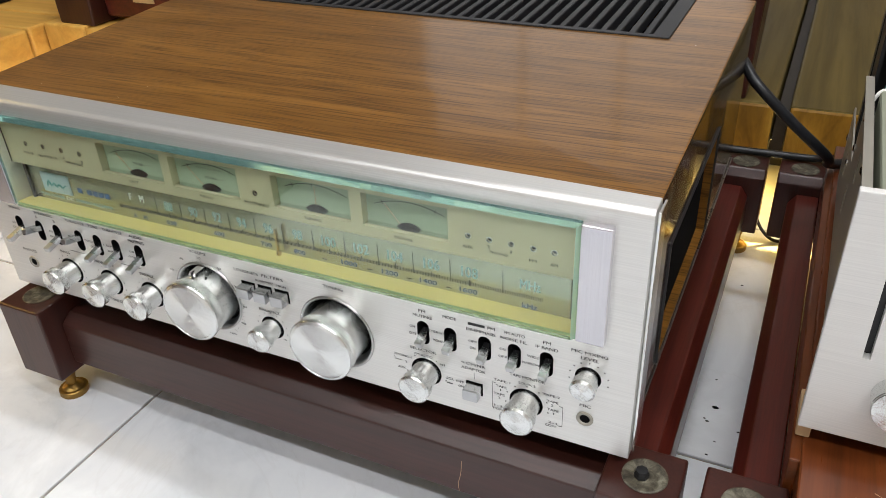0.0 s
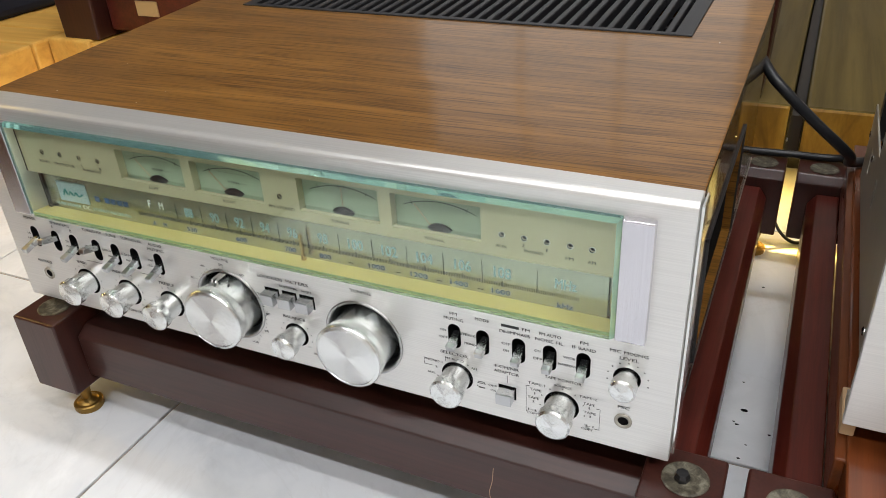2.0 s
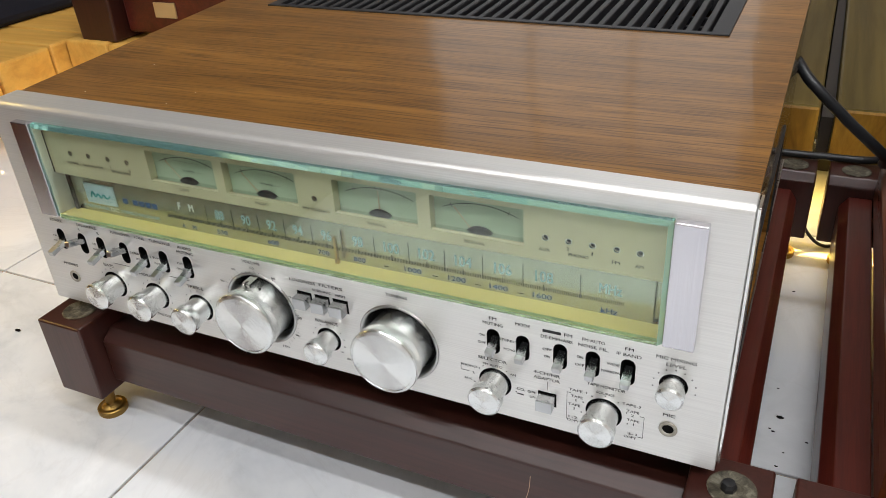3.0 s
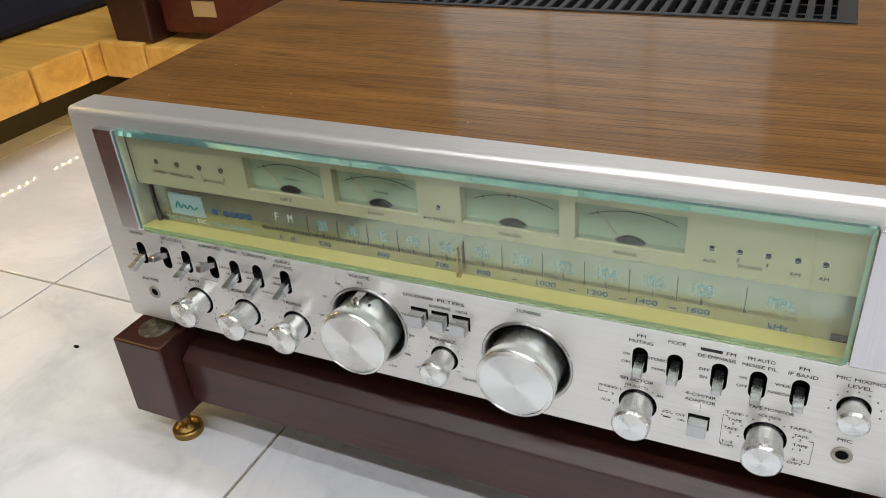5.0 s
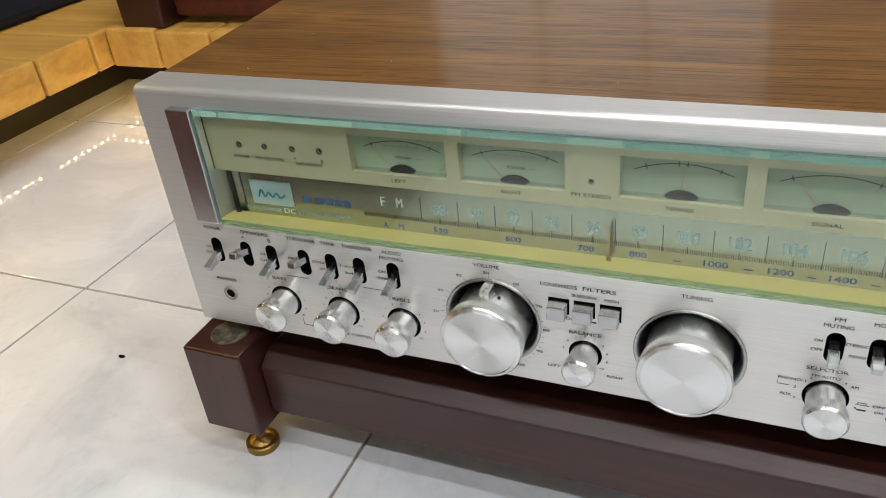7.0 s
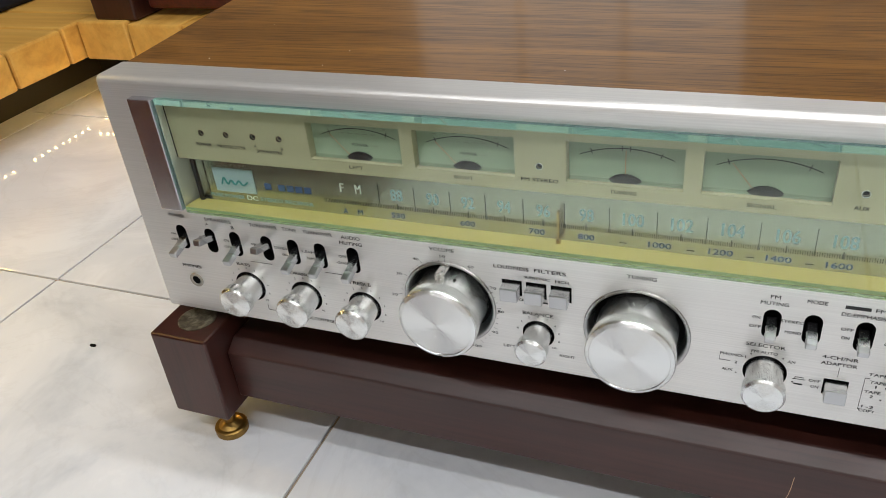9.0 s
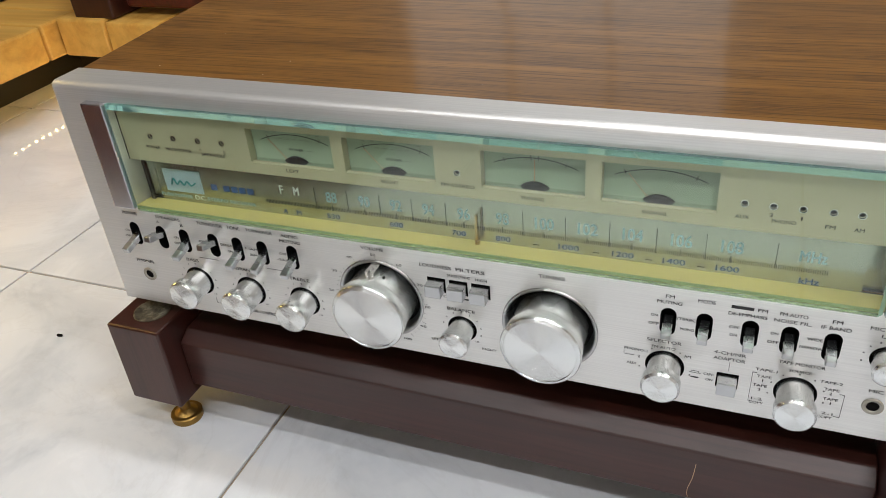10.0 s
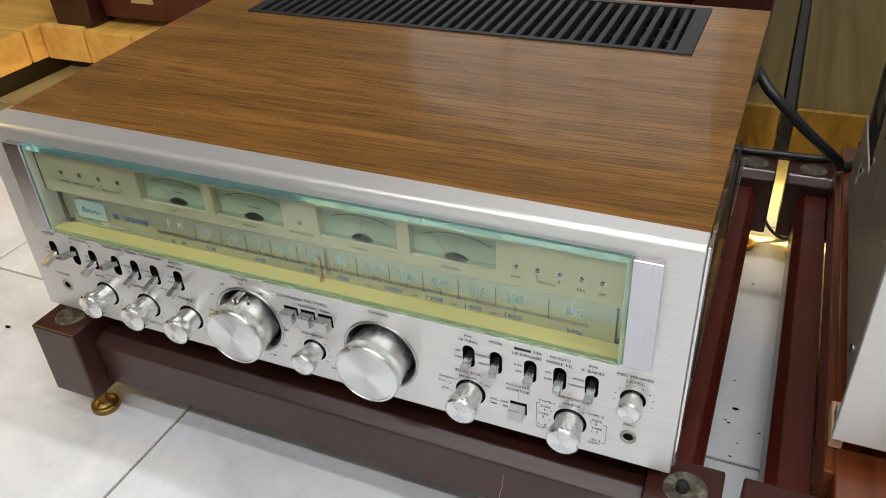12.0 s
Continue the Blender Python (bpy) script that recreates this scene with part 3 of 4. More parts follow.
for y0, y1, z0, z1 in ((0.0640, 0.2600, 0.2502, 0.2522), (0.0640, 0.0658, 0.1562, 0.2500), (0.2582, 0.2600, 0.1562, 0.2500)):
    part("panel_rim", box(W - 0.004, W + 0.0016, y0, y1, z0, z1, 0.0006), M_BLACK, opening, "thin black rim round the side opening")

# face plate with its openings
SLOTS_L = (0.032, 0.056, 0.0765, 0.1015, 0.122, 0.1425, 0.1665)
SLOTS_R = (0.417, 0.437, 0.4615, 0.482, 0.5035)
SMALL = ((0.0795, 0.1555, 0.0107, 0.022), (0.1245, 0.1545, 0.0107, 0.022), (0.1690, 0.1535, 0.0107, 0.022), (0.288, 0.1540, 0.0088, 0.020),
         (0.4175, 0.1530, 0.0103, 0.0215), (0.4905, 0.1500, 0.0104, 0.0205), (0.5305, 0.1843, 0.0072, 0.0140))
BIG = ((0.2310, 0.1680), (0.3465, 0.1665))
BUTTONS = ((0.2725, 0.1865), (0.2875, 0.1865), (0.3025, 0.1865), (0.4535, 0.1500))
OPEN = (0.043, 0.524, 0.2142, 0.2935)
face = box(0, W, 0, FD, ZB, ZT)
top_front = [e for e in face.edges if all(abs(v.co.y) < 1e-6 and abs(v.co.z - ZT) < 1e-6 for v in e.verts)]
bmesh.ops.bevel(face, geom=top_front, offset=0.0042, segments=3, affect="EDGES", profile=0.5)
bmesh.ops.bevel(face, geom=[e for e in face.edges if e.is_manifold and e.calc_face_angle() > 0.3], offset=0.0007, segments=2, affect="EDGES", profile=0.5)
tool = box(OPEN[0], OPEN[1], -0.01, FD + 0.01, OPEN[2], OPEN[3])
for x in SLOTS_L:
    slot_shape(x, 0.190, 0.0085, 0.0195, -0.01, 0.008, bm=tool)
for x in SLOTS_R:
    slot_shape(x, 0.1865, 0.0090, 0.0195, -0.01, 0.008, bm=tool)
for x, z, r, d in SMALL:
    lathe([(r + 0.0012, -0.008), (r + 0.0012, 0.01)], (x, 0, z), "y", 40, bm=tool)
for x, z in BIG:
    lathe([(0.0284, -0.008), (0.0284, 0.01)], (x, 0, z), "y", 64, bm=tool)
for x, z in BUTTONS:
    box(x - 0.0062, x + 0.0062, -0.01, 0.008, z - 0.0055, z + 0.0055, bm=tool)
for x, z in ((0.0325, 0.1535), (0.5303, 0.1505)):
    lathe([(0.0052, -0.008), (0.0052, 0.01)], (x, 0, z), "y", 28, bm=tool)
face = joint_skew(cut(face, tool))
# Walls of slots, wells and button holes coloured near-black as recess shade.
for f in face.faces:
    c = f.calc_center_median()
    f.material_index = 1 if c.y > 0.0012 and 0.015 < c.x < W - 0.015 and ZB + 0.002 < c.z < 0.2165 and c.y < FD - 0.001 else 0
face_ob = part("face_plate", face, [M_ALU, M_DARK], rec, "brushed aluminium front plate with shade-black recess walls")
part("edge_trim", box(W + 0.0002, W + 0.0022, 0.006, FD, ZB + 0.002, ZT - 0.003, 0.0005), M_CHROME, rec, "thin bright edge trim")

# glass pane with polished edges, and satin end plates
GL = (0.0455, 0.5220, -0.0062, -0.0006, 0.2152, 0.2945)
pane = box(*GL)
outer = [e for e in pane.edges if all(abs(v.co.y - GL[2]) < 1e-6 for v in e.verts) and not all(abs(v.co.z - GL[4]) < 1e-6 for v in e.verts)]
bmesh.ops.bevel(pane, geom=outer, offset=0.0025, segments=1, affect="EDGES", profile=0.5)
pane.normal_update()
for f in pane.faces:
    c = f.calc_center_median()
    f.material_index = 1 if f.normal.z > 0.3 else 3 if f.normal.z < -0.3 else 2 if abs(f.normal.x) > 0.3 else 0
pane_ob = part("dial_glass", pane, [M_GLASS, M_GLASS_EDGE_LIT, M_GLASS_SIDE, M_GLASS_LOW], rec, "thick green-tinted dial glass with polished edges")
pane_ob.visible_shadow = False
for x0, x1 in ((0.0270, 0.0450), (0.5225, 0.5400)):
    part("end_plate", box(x0, x1, -0.0066, -0.0002, 0.2155, 0.2950, 0.0008), M_ALU_PLATE, rec, "satin metal end plate")

part("lower_strip", box(0.0458, 0.5217, -0.0005, -0.0001, 0.2154, 0.2174), M_OLIVE, rec, "olive painted strip under the glass")

# inside the dial window
METERS = ((0.1455, 0.2070), (0.2150, 0.2755), (0.3045, 0.3655), (0.3745, 0.4355))
bez = box(0.0410, 0.5245, 0.0090, 0.0155, 0.2495, 0.2950)
tool = bmesh.new()
for x0, x1 in METERS:
    box(x0, x1, 0.0, 0.02, 0.2575, 0.2815, bm=tool)
LEDS = (0.0670, 0.0860, 0.1060, 0.1250, 0.2895, 0.4490, 0.4630, 0.4770, 0.4910, 0.5040)
for x in LEDS:
    lathe([(0.0017, -0.018), (0.0017, 0.0)], (x, 0, 0.269 if x < 0.2 else 0.2655), "y", 16, bm=tool)
bez = cut(bez, tool)
part("upper_bezel", bez, M_BEZEL, rec, "champagne metal bezel round the meters")
part("bezel_gap", box(0.0422, 0.0430, 0.0080, 0.0089, 0.2500, 0.2925), M_DARK, rec, "thin dark gap beside the bezel")
part("cavity", box(0.0412, 0.5242, 0.0195, 0.0210, 0.2145, 0.2950), M_DIAL, rec, "pale back of the dial window")
part("dial_plate", box(0.0560, 0.5130, 0.0160, 0.0175, 0.2145, 0.2515), M_DIAL, rec, "pale green tuning scale plate")
trough = bmesh.new()
tv = [trough.verts.new(p) for p in ((0.0440, 0.0159, 0.2156), (0.5235, 0.0159, 0.2156), (0.5235, 0.0004, 0.2172), (0.0440, 0.0004, 0.2172), (0.0440, 0.0159, 0.2144), (0.5235, 0.0159, 0.2144), (0.5235, 0.0004, 0.2144), (0.0440, 0.0004, 0.2144))]
for q in ((0, 3, 2, 1), (4, 5, 6, 7), (0, 1, 5, 4), (2, 3, 7, 6), (1, 2, 6, 5), (3, 0, 4, 7)):
    trough.faces.new([tv[i] for i in q])
bmesh.ops.recalc_face_normals(trough, faces=trough.faces)
part("light_trough", trough, M_YELLOW, rec, "yellow sloped reflector along the scale")
part("scale_post", box(0.0476, 0.0504, 0.0130, 0.0150, 0.2150, 0.2490), M_BLACK, rec, "dark upright post beside the scale")
for x in LEDS:
    part("indicator", lathe([(0.0015, -0.0112), (0.0015, -0.0102), (0.0008, -0.0096)], (x, 0, 0.269 if x < 0.2 else 0.2655), "y", 12), M_BLACK, rec, "small unlit indicator lamp")
    rim = lathe([(0.0021, -0.0089), (0.0021, -0.0086), (0.0017, -0.0086), (0.0016, -0.0095)], (x, 0, 0.269 if x < 0.2 else 0.2655), "y", 20)
    bmesh.ops.delete(rim, geom=[f for f in rim.faces if len(f.verts) > 4], context="FACES")
    part("indicator_ring", rim, M_CHROME, rec, "thin bright ring round the indicator")

for i, (x0, x1) in enumerate(METERS):
    cx = (x0 + x1) / 2
    meter = part("meter", box(x0 - 0.002, x1 + 0.002, 0.0157, 0.0170, 0.2560, 0.2830), M_METER, rec, "pale green meter card")
    hub = lathe([(0.0125, -0.0156), (0.0125, -0.0145), (0.011, -0.0141)], (cx, 0, 0.2493), "y", 40)
    bmesh.ops.bisect_plane(hub, geom=hub.verts[:] + hub.edges[:] + hub.faces[:], plane_co=(0, 0, 0.2577), plane_no=(0, 0, -1), clear_outer=True)
    part("hub_cover", hub, M_BLACK, meter, "dark half-round hub cover")
    part("meter_sill", box(x0 - 0.001, x1 + 0.001, 0.0112, 0.0156, 0.25752, 0.2583), M_CHROME, meter, "bright sill of the meter window")
    arc = bmesh.new()
    R, zc = 0.062, 0.2146
    half = 0.41
    prev = None
    for k in range(33):
        a = -half + 2 * half * k / 32
        s, c = math.sin(a), math.cos(a)
        p = [arc.verts.new((cx + (R + d) * s, 0.0155, zc + (R + d) * c)) for d in (-0.00025, 0.00025)]
        if prev:
            arc.faces.new((prev[0], prev[1], p[1], p[0]))
        prev = p
    marks = (-0.31, 0.31) if i != 2 else (-0.30, -0.035, 0.035, 0.30)
    for a in marks:
        s, c = math.sin(a), math.cos(a)
        q = [(-0.0016, -0.0003), (-0.0016, 0.0003), (0.0016, 0.0003), (0.0016, -0.0003)]
        arc.faces.new([arc.verts.new((cx + (R + d) * s + e * c, 0.0154, zc + (R + d) * c - e * s)) for d, e in q])
    part("scale_arc", arc, M_INK, meter, "thin black printed arc")
    a = (-0.31, -0.31, 0.0, -0.28)[i]
    nd = bmesh.new()
    tip, root = Vector((cx + 0.061 * math.sin(a), 0.0148, zc + 0.061 * math.cos(a))), Vector((cx, 0.0148, 0.252))
    tube([root, (root + tip) / 2, tip], 0.00022, nd, 6)
    part("needle", nd, M_ORANGE, meter, "thin reddish needle")
    if i < 2:
        lettering("POWER", cx + 0.001, 0.0155, 0.2662, 0.0105, 0.0019, M_INK, meter)
        part("scale_figures", bars([(cx - 0.020 + 0.0062 * k, cx - 0.0182 + 0.0062 * k, 0.2786 - 0.0006 * abs(k - 3), 0.2793 - 0.0006 * abs(k - 3)) for k in range(7)] + [(cx - 0.011 + 0.005 * k, cx - 0.0085 + 0.005 * k, 0.2730, 0.2736) for k in range(5)] + [(cx + 0.008, cx + 0.013, 0.2659, 0.2664)], 0.0155), M_GREY_INK, meter, "tiny illegible meter figures")

# scale printing
FM = (("88", 0.1965), ("90", 0.2205), ("92", 0.2430), ("94", 0.2655), ("96", 0.2890), ("98", 0.3140), ("100", 0.3400), ("102", 0.3660), ("104", 0.3920), ("106", 0.4190), ("108", 0.4460))
for t, x in FM:
    lettering(t, x, 0.0158, 0.2335, 0.0039 * len(t) * (0.97 if len(t) > 2 else 1), 0.0078, M_PALE, rec)
AM = (("530", 0.1960), ("600", 0.2420), ("700", 0.2850), ("800", 0.3140), ("1000", 0.3550), ("1200", 0.3870), ("1400", 0.4160), ("1600", 0.4450))
for t, x in AM:
    lettering(t, x, 0.0158, 0.2192, 0.0031 * len(t), 0.0036, M_BLUE, rec)
for t, x, z, w, h, m in (("F", 0.1590, 0.2350, 0.0036, 0.0062, M_WHITE_INK), ("M", 0.1702, 0.2350, 0.0050, 0.0062, M_WHITE_INK), ("A", 0.1590, 0.2185, 0.0036, 0.0034, M_BLUE),
                         ("M", 0.1695, 0.2185, 0.0042, 0.0034, M_BLUE), ("MHz", 0.4870, 0.2335, 0.0135, 0.0068, M_PALE), ("kHz", 0.4870, 0.2180, 0.0100, 0.0036, M_BLUE)):
    lettering(t, x, 0.0158, z, w, h, m, rec)
ticks = []
x = 0.1450
while x < 0.4960:
    ticks.append((x, x + 0.00036, 0.2236, 0.2264))
    x += 0.001155
for t, c in FM:
    ticks.append((c - 0.0003, c + 0.0003, 0.2236, 0.2280))
for (t, a), (u, c) in zip(FM, FM[1:]):
    ticks.append(((a + c) / 2 - 0.0002, (a + c) / 2 + 0.0002, 0.2236, 0.2400))
ticks += [(0.1845 - 0.0002, 0.1845 + 0.0002, 0.2236, 0.2400), (0.4690 - 0.0002, 0.4690 + 0.0002, 0.2236, 0.2400)]
ticks += [(c - 0.002, c + 0.002, 0.2180, 0.2186) for c in (0.3350, 0.3715, 0.4020, 0.4310)]
tagged(part("scale_ticks", bars(ticks, 0.0157), M_TICK, rec, "fine printed tuning ticks"), kind="stuff")
ptr = part("pointer", box(0.2983, 0.2997, 0.0100, 0.0130, 0.2175, 0.2370, 0.0003), M_GOLD, rec, "gold tuning pointer")
part("pointer_foot", box(0.2976, 0.3004, 0.0100, 0.0130, 0.2158, 0.2200, 0.0004), M_GOLD, ptr)
badge = part("badge", box(0.0620, 0.0935, 0.0154, 0.0159, 0.2235, 0.2410), M_PLAQUE, rec, "pale blue maker's badge")
part("badge_mark", tube([(0.0675, 0.0152, 0.2290), (0.0700, 0.0152, 0.2340), (0.0725, 0.0152, 0.2295), (0.0755, 0.0152, 0.2325), (0.0785, 0.0152, 0.2295), (0.0815, 0.0152, 0.2325), (0.0845, 0.0152, 0.2295), (0.0885, 0.0152, 0.2320)], 0.0006), M_TEAL, badge, "teal wavy mark")
part("type_bars", bars([(0.1010 + 0.0065 * k, 0.1060 + 0.0065 * k, 0.2280, 0.2325) for k in (0, 1.6, 2.6, 3.6, 4.6)], 0.0157), M_BLUE, rec, "blue printed bars")
lettering("PURE POWER", 0.0690, 0.0158, 0.2198, 0.0270, 0.0026, M_PALE, rec)
lettering("DC", 0.0890, 0.0158, 0.2200, 0.0085, 0.0034, M_WHITE_INK, rec)
lettering("STEREO RECEIVER", 0.1155, 0.0158, 0.2200, 0.0405, 0.0026, M_PALE, rec)
for t, x, z in (("POWER", 0.0670, 0.2610), ("PROTECTOR", 0.0880, 0.2607), ("A", 0.1065, 0.2630), ("B", 0.1258, 0.2622), ("SPEAKERS", 0.1160, 0.2595), ("LEFT", 0.1760, 0.2542), ("RIGHT", 0.2450, 0.2542), ("FM STEREO", 0.2895, 0.2570),
                ("TUNING", 0.3350, 0.2540), ("SIGNAL", 0.4040, 0.2537), ("AUX", 0.4485, 0.2575), ("2", 0.4625, 0.2605), ("PHONO", 0.4690, 0.2570), ("1", 0.4770, 0.2600), ("FM", 0.4908, 0.2570), ("AM", 0.5040, 0.2570)):
    lettering(t, x, 0.0088, z, 0.00235 * len(t), 0.0022, M_INK, rec)

# face printing
TOP_ROW = (("POWER", 0.032, 0.2075), ("SPEAKERS", 0.066, 0.2075), ("A", 0.056, 0.2035), ("B", 0.077, 0.2032), ("TURNOVER", 0.102, 0.2075), ("TONE", 0.122, 0.2075), ("TURNOVER", 0.143, 0.2075), ("AUDIO", 0.167, 0.2072),
           ("MUTING", 0.1665, 0.2028), ("VOLUME", 0.229, 0.2072), ("LOUDNESS", 0.2725, 0.2008), ("FILTERS", 0.296, 0.2010), ("TUNING", 0.348, 0.2055), ("FM", 0.417, 0.2045), ("MUTING", 0.417, 0.2003), ("MODE", 0.437, 0.2045))
RIGHT_ROW = (("FM", 0.4663, 0.2040), ("DE-EMPHASIS", 0.459, 0.1995), ("FM AUTO", 0.482, 0.2040), ("NOISE FIL.", 0.482, 0.1995), ("FM", 0.5035, 0.2038), ("IF BAND", 0.5035, 0.1995), ("MIC MIXING", 0.5305, 0.2035), ("LEVEL", 0.531, 0.1992),
             ("SELECTOR", 0.416, 0.1715), ("4-CH/NR", 0.453, 0.1705), ("ADAPTOR", 0.453, 0.1663), ("TAPE MONITOR", 0.491, 0.1712), ("BALANCE", 0.288, 0.1692), ("PHONES", 0.032, 0.1655), ("BASS", 0.0780, 0.1738), ("MIDRANGE", 0.1220, 0.1728),
             ("TREBLE", 0.168, 0.1722), ("TONE CONTROL", 0.130, 0.1358), ("MIC", 0.530, 0.1612))
NARROW = {"DE-EMPHASIS": 0.00184, "NOISE FIL.": 0.00188, "IF BAND": 0.0021, "MIC MIXING": 0.00228, "LEVEL": 0.0023, "MODE": 0.0024, "FM AUTO": 0.0020, "TAPE MONITOR": 0.0020, "TONE CONTROL": 0.0022, "MIC": 0.0024}
for t, x, z in TOP_ROW + RIGHT_ROW:
    each = 0.0023 if t == "MUTING" and x > 0.3 else NARROW.get(t, 0.0027 if x < 0.4 else 0.0025)
    lettering(t, x, -0.0002, z, each * len(t), 0.0025 if x < 0.4 else 0.0023, M_INK, rec)
part("printed_bar", bars([(0.4500, 0.4618, 0.2030, 0.2050)], -0.0002), M_INK, rec, "black printed bar")
SMALL_PRINT = (("50", 0.229, 0.2025), ("40", 0.211, 0.198), ("30", 0.198, 0.185), ("20", 0.193, 0.168), ("60", 0.247, 0.1975), ("70", 0.2605, 0.184), ("80", 0.2645, 0.167), ("90", 0.260, 0.150), ("100", 0.247, 0.1365), ("SUBSONIC", 0.288, 0.1955),
               ("HIGH", 0.303, 0.1952), ("OFF", 0.2795, 0.1785), ("LEFT", 0.269, 0.141), ("RIGHT", 0.306, 0.140), ("ON", 0.409, 0.190), ("OFF", 0.409, 0.184), ("STEREO", 0.427, 0.190), ("MONO", 0.428, 0.183), ("FM AUTO", 0.416, 0.1668), ("PHONO-1", 0.400, 0.162))
TAPE_PRINT = (("2", 0.402, 0.157), ("AUX", 0.398, 0.151), ("AM", 0.430, 0.163), ("OFF", 0.443, 0.1525), ("ON", 0.4435, 0.1485), ("SOURCE", 0.491, 0.166), ("TAPE-1", 0.4735, 0.163), ("TAPE", 0.4730, 0.158), ("1", 0.4725, 0.155), ("TAPE", 0.4715, 0.151), ("2", 0.4715, 0.148),
              ("1-2", 0.471, 0.1405), ("COPY", 0.471, 0.1375), ("TAPE-2", 0.5075, 0.162), ("TAPE", 0.5085, 0.157), ("2", 0.5085, 0.154), ("TAPE", 0.5090, 0.150), ("1", 0.5095, 0.147), ("2-1", 0.509, 0.139), ("COPY", 0.508, 0.136))
SWITCH_PRINT = (("ON", 0.0245, 0.192), ("OFF", 0.0240, 0.187), ("ON", 0.0485, 0.192), ("ON", 0.0690, 0.192), ("OFF", 0.0690, 0.187), ("400Hz", 0.0935, 0.192), ("DEFEAT", 0.1135, 0.192), ("ON", 0.1145, 0.187), ("1.5kHz", 0.1345, 0.192), ("3kHz", 0.1350, 0.187),
                ("OFF", 0.1590, 0.192), ("-20dB", 0.1585, 0.187), ("OFF", 0.4530, 0.190), ("ON", 0.4530, 0.1845), ("ON", 0.4740, 0.190), ("OFF", 0.4740, 0.184), ("WIDE", 0.4945, 0.190), ("NARROW", 0.4935, 0.184))
for t, x, z in SMALL_PRINT + TAPE_PRINT + SWITCH_PRINT:
    lettering(t, x, -0.0002, z, 0.00195 * len(t), 0.0019, M_INK, rec)
for x, z, r, d in SMALL[:4]:
    for v, deg in (("0", 90), ("2", 65), ("2", 115), ("4", 38), ("4", 142), ("6", 12), ("6", 168), ("8", -15), ("10", -42)):
        a = radians(deg)
        lettering(v, x + (r + 0.0045) * math.cos(a), -0.0002, z + (r + 0.0045) * math.sin(a), 0.0012 * len(v), 0.0015, M_INK, rec)
dots = []
for x, z, r, n in ((0.4175, 0.1520, 0.0118, 4), (0.4910, 0.1490, 0.0118, 7), (0.531, 0.1835, 0.0093, 9)):
    for k in range(n):
        a = radians(190 - 200 * k / (n - 1))
        px, pz = x + (r + 0.0032) * math.cos(a), z + (r + 0.0032) * math.sin(a)
        dots.append((px - 0.0004, px + 0.0004, pz - 0.0004, pz + 0.0004))
tagged(part("printed_dots", bars(dots, -0.0002), M_INK, rec, "small printed index dots"), kind="stuff")
h = 0.00012
lines = [(0.4665, 0.4665 + 2 * h, 0.1380, 0.1600), (0.4665, 0.4690, 0.1600, 0.1600 + 2 * h), (0.4665, 0.4680, 0.1380, 0.1380 + 2 * h), (0.5155, 0.5155 + 2 * h, 0.1375, 0.1545), (0.5130, 0.5155, 0.1545, 0.1545 + 2 * h), (0.5125, 0.5155, 0.1375, 0.1375 + 2 * h),
         (0.3930, 0.3930 + 2 * h, 0.1572, 0.1600), (0.3930, 0.3990, 0.1572, 0.1572 + 2 * h), (0.4535, 0.4535 + 2 * h, 0.1580, 0.1640), (0.0850, 0.1020, 0.1772, 0.1772 + 2 * h), (0.1430, 0.1640, 0.1772, 0.1772 + 2 * h), (0.0900, 0.1150, 0.1370, 0.1370 + 2 * h), (0.0900, 0.0900 + 2 * h, 0.1370, 0.1420)]
lines += [(0.4330, 0.4375, 0.1480, 0.1489), (0.4330, 0.4375, 0.1532, 0.1532 + 2 * h), (0.4330, 0.4330 + 2 * h, 0.1518, 0.1532), (0.4375 - 2 * h, 0.4375, 0.1518, 0.1532), (0.4320, 0.4385, 0.1518, 0.1518 + 2 * h), (0.2905, 0.2945, 0.1778, 0.1788)]
tagged(part("printed_lines", bars(lines, -0.0002), M_INK, rec, "fine printed bracket lines"), kind="stuff")
fan = bmesh.new()
for k in range(41):
    a = radians(232 - 284 * k / 40)
    r0, r1 = (0.0315, 0.0330) if k % 4 else (0.0315, 0.0342)
    s, c = math.sin(a), math.cos(a)
    fan.faces.new([fan.verts.new((0.2305 + r * c - e * s, -0.0002, 0.1665 + r * s + e * c)) for r, e in ((r0, -h), (r1, -h), (r1, h), (r0, h))])
part("volume_ticks", fan, M_INK, rec, "fine printed volume ticks")

# controls
for x, z in BIG:
    kn = part("large_knob", lathe([(0.0235, -0.007), (0.0235, 0.0130), (0.0240, 0.0135), (0.0246, 0.0140), (0.0246, 0.0195), (0.0250, 0.0200), (0.0253, 0.0206), (0.0253, 0.0226), (0.0247, 0.0236), (0.0226, 0.0246), (0.0223, 0.0241), (0.0040, 0.0245)], (x, 0, z), "y", 240, knurl=(3, 4)), M_KNOB, rec, "large turned aluminium knob with a knurled band")
    ring = bmesh.new()
    lathe([(0.0306, -0.0001), (0.0306, 0.0010), (0.0296, 0.0013), (0.0284, 0.0004), (0.0276, -0.003), (0.0258, -0.0072)], (x, 0, z), "y", 64, bm=ring)
    bmesh.ops.delete(ring, geom=[f for f in ring.faces if len(f.verts) > 4], context="FACES")
    part("knob_ring", ring, M_WELL, rec, "bright ring round the knob opening", smooth=True)
part("rim_notch", box(0.2296, 0.2324, -0.0243, -0.0205, 0.1426, 0.1436, 0.0003), M_DARK, rec, "small dark notch in the volume knob's rim")
lever_mesh = cut(box(0.2278, 0.2342, -0.0120, 0.0005, 0.1912, 0.1968, 0.0006), box(0.2300, 0.2320, -0.02, -0.0085, 0.19, 0.2))
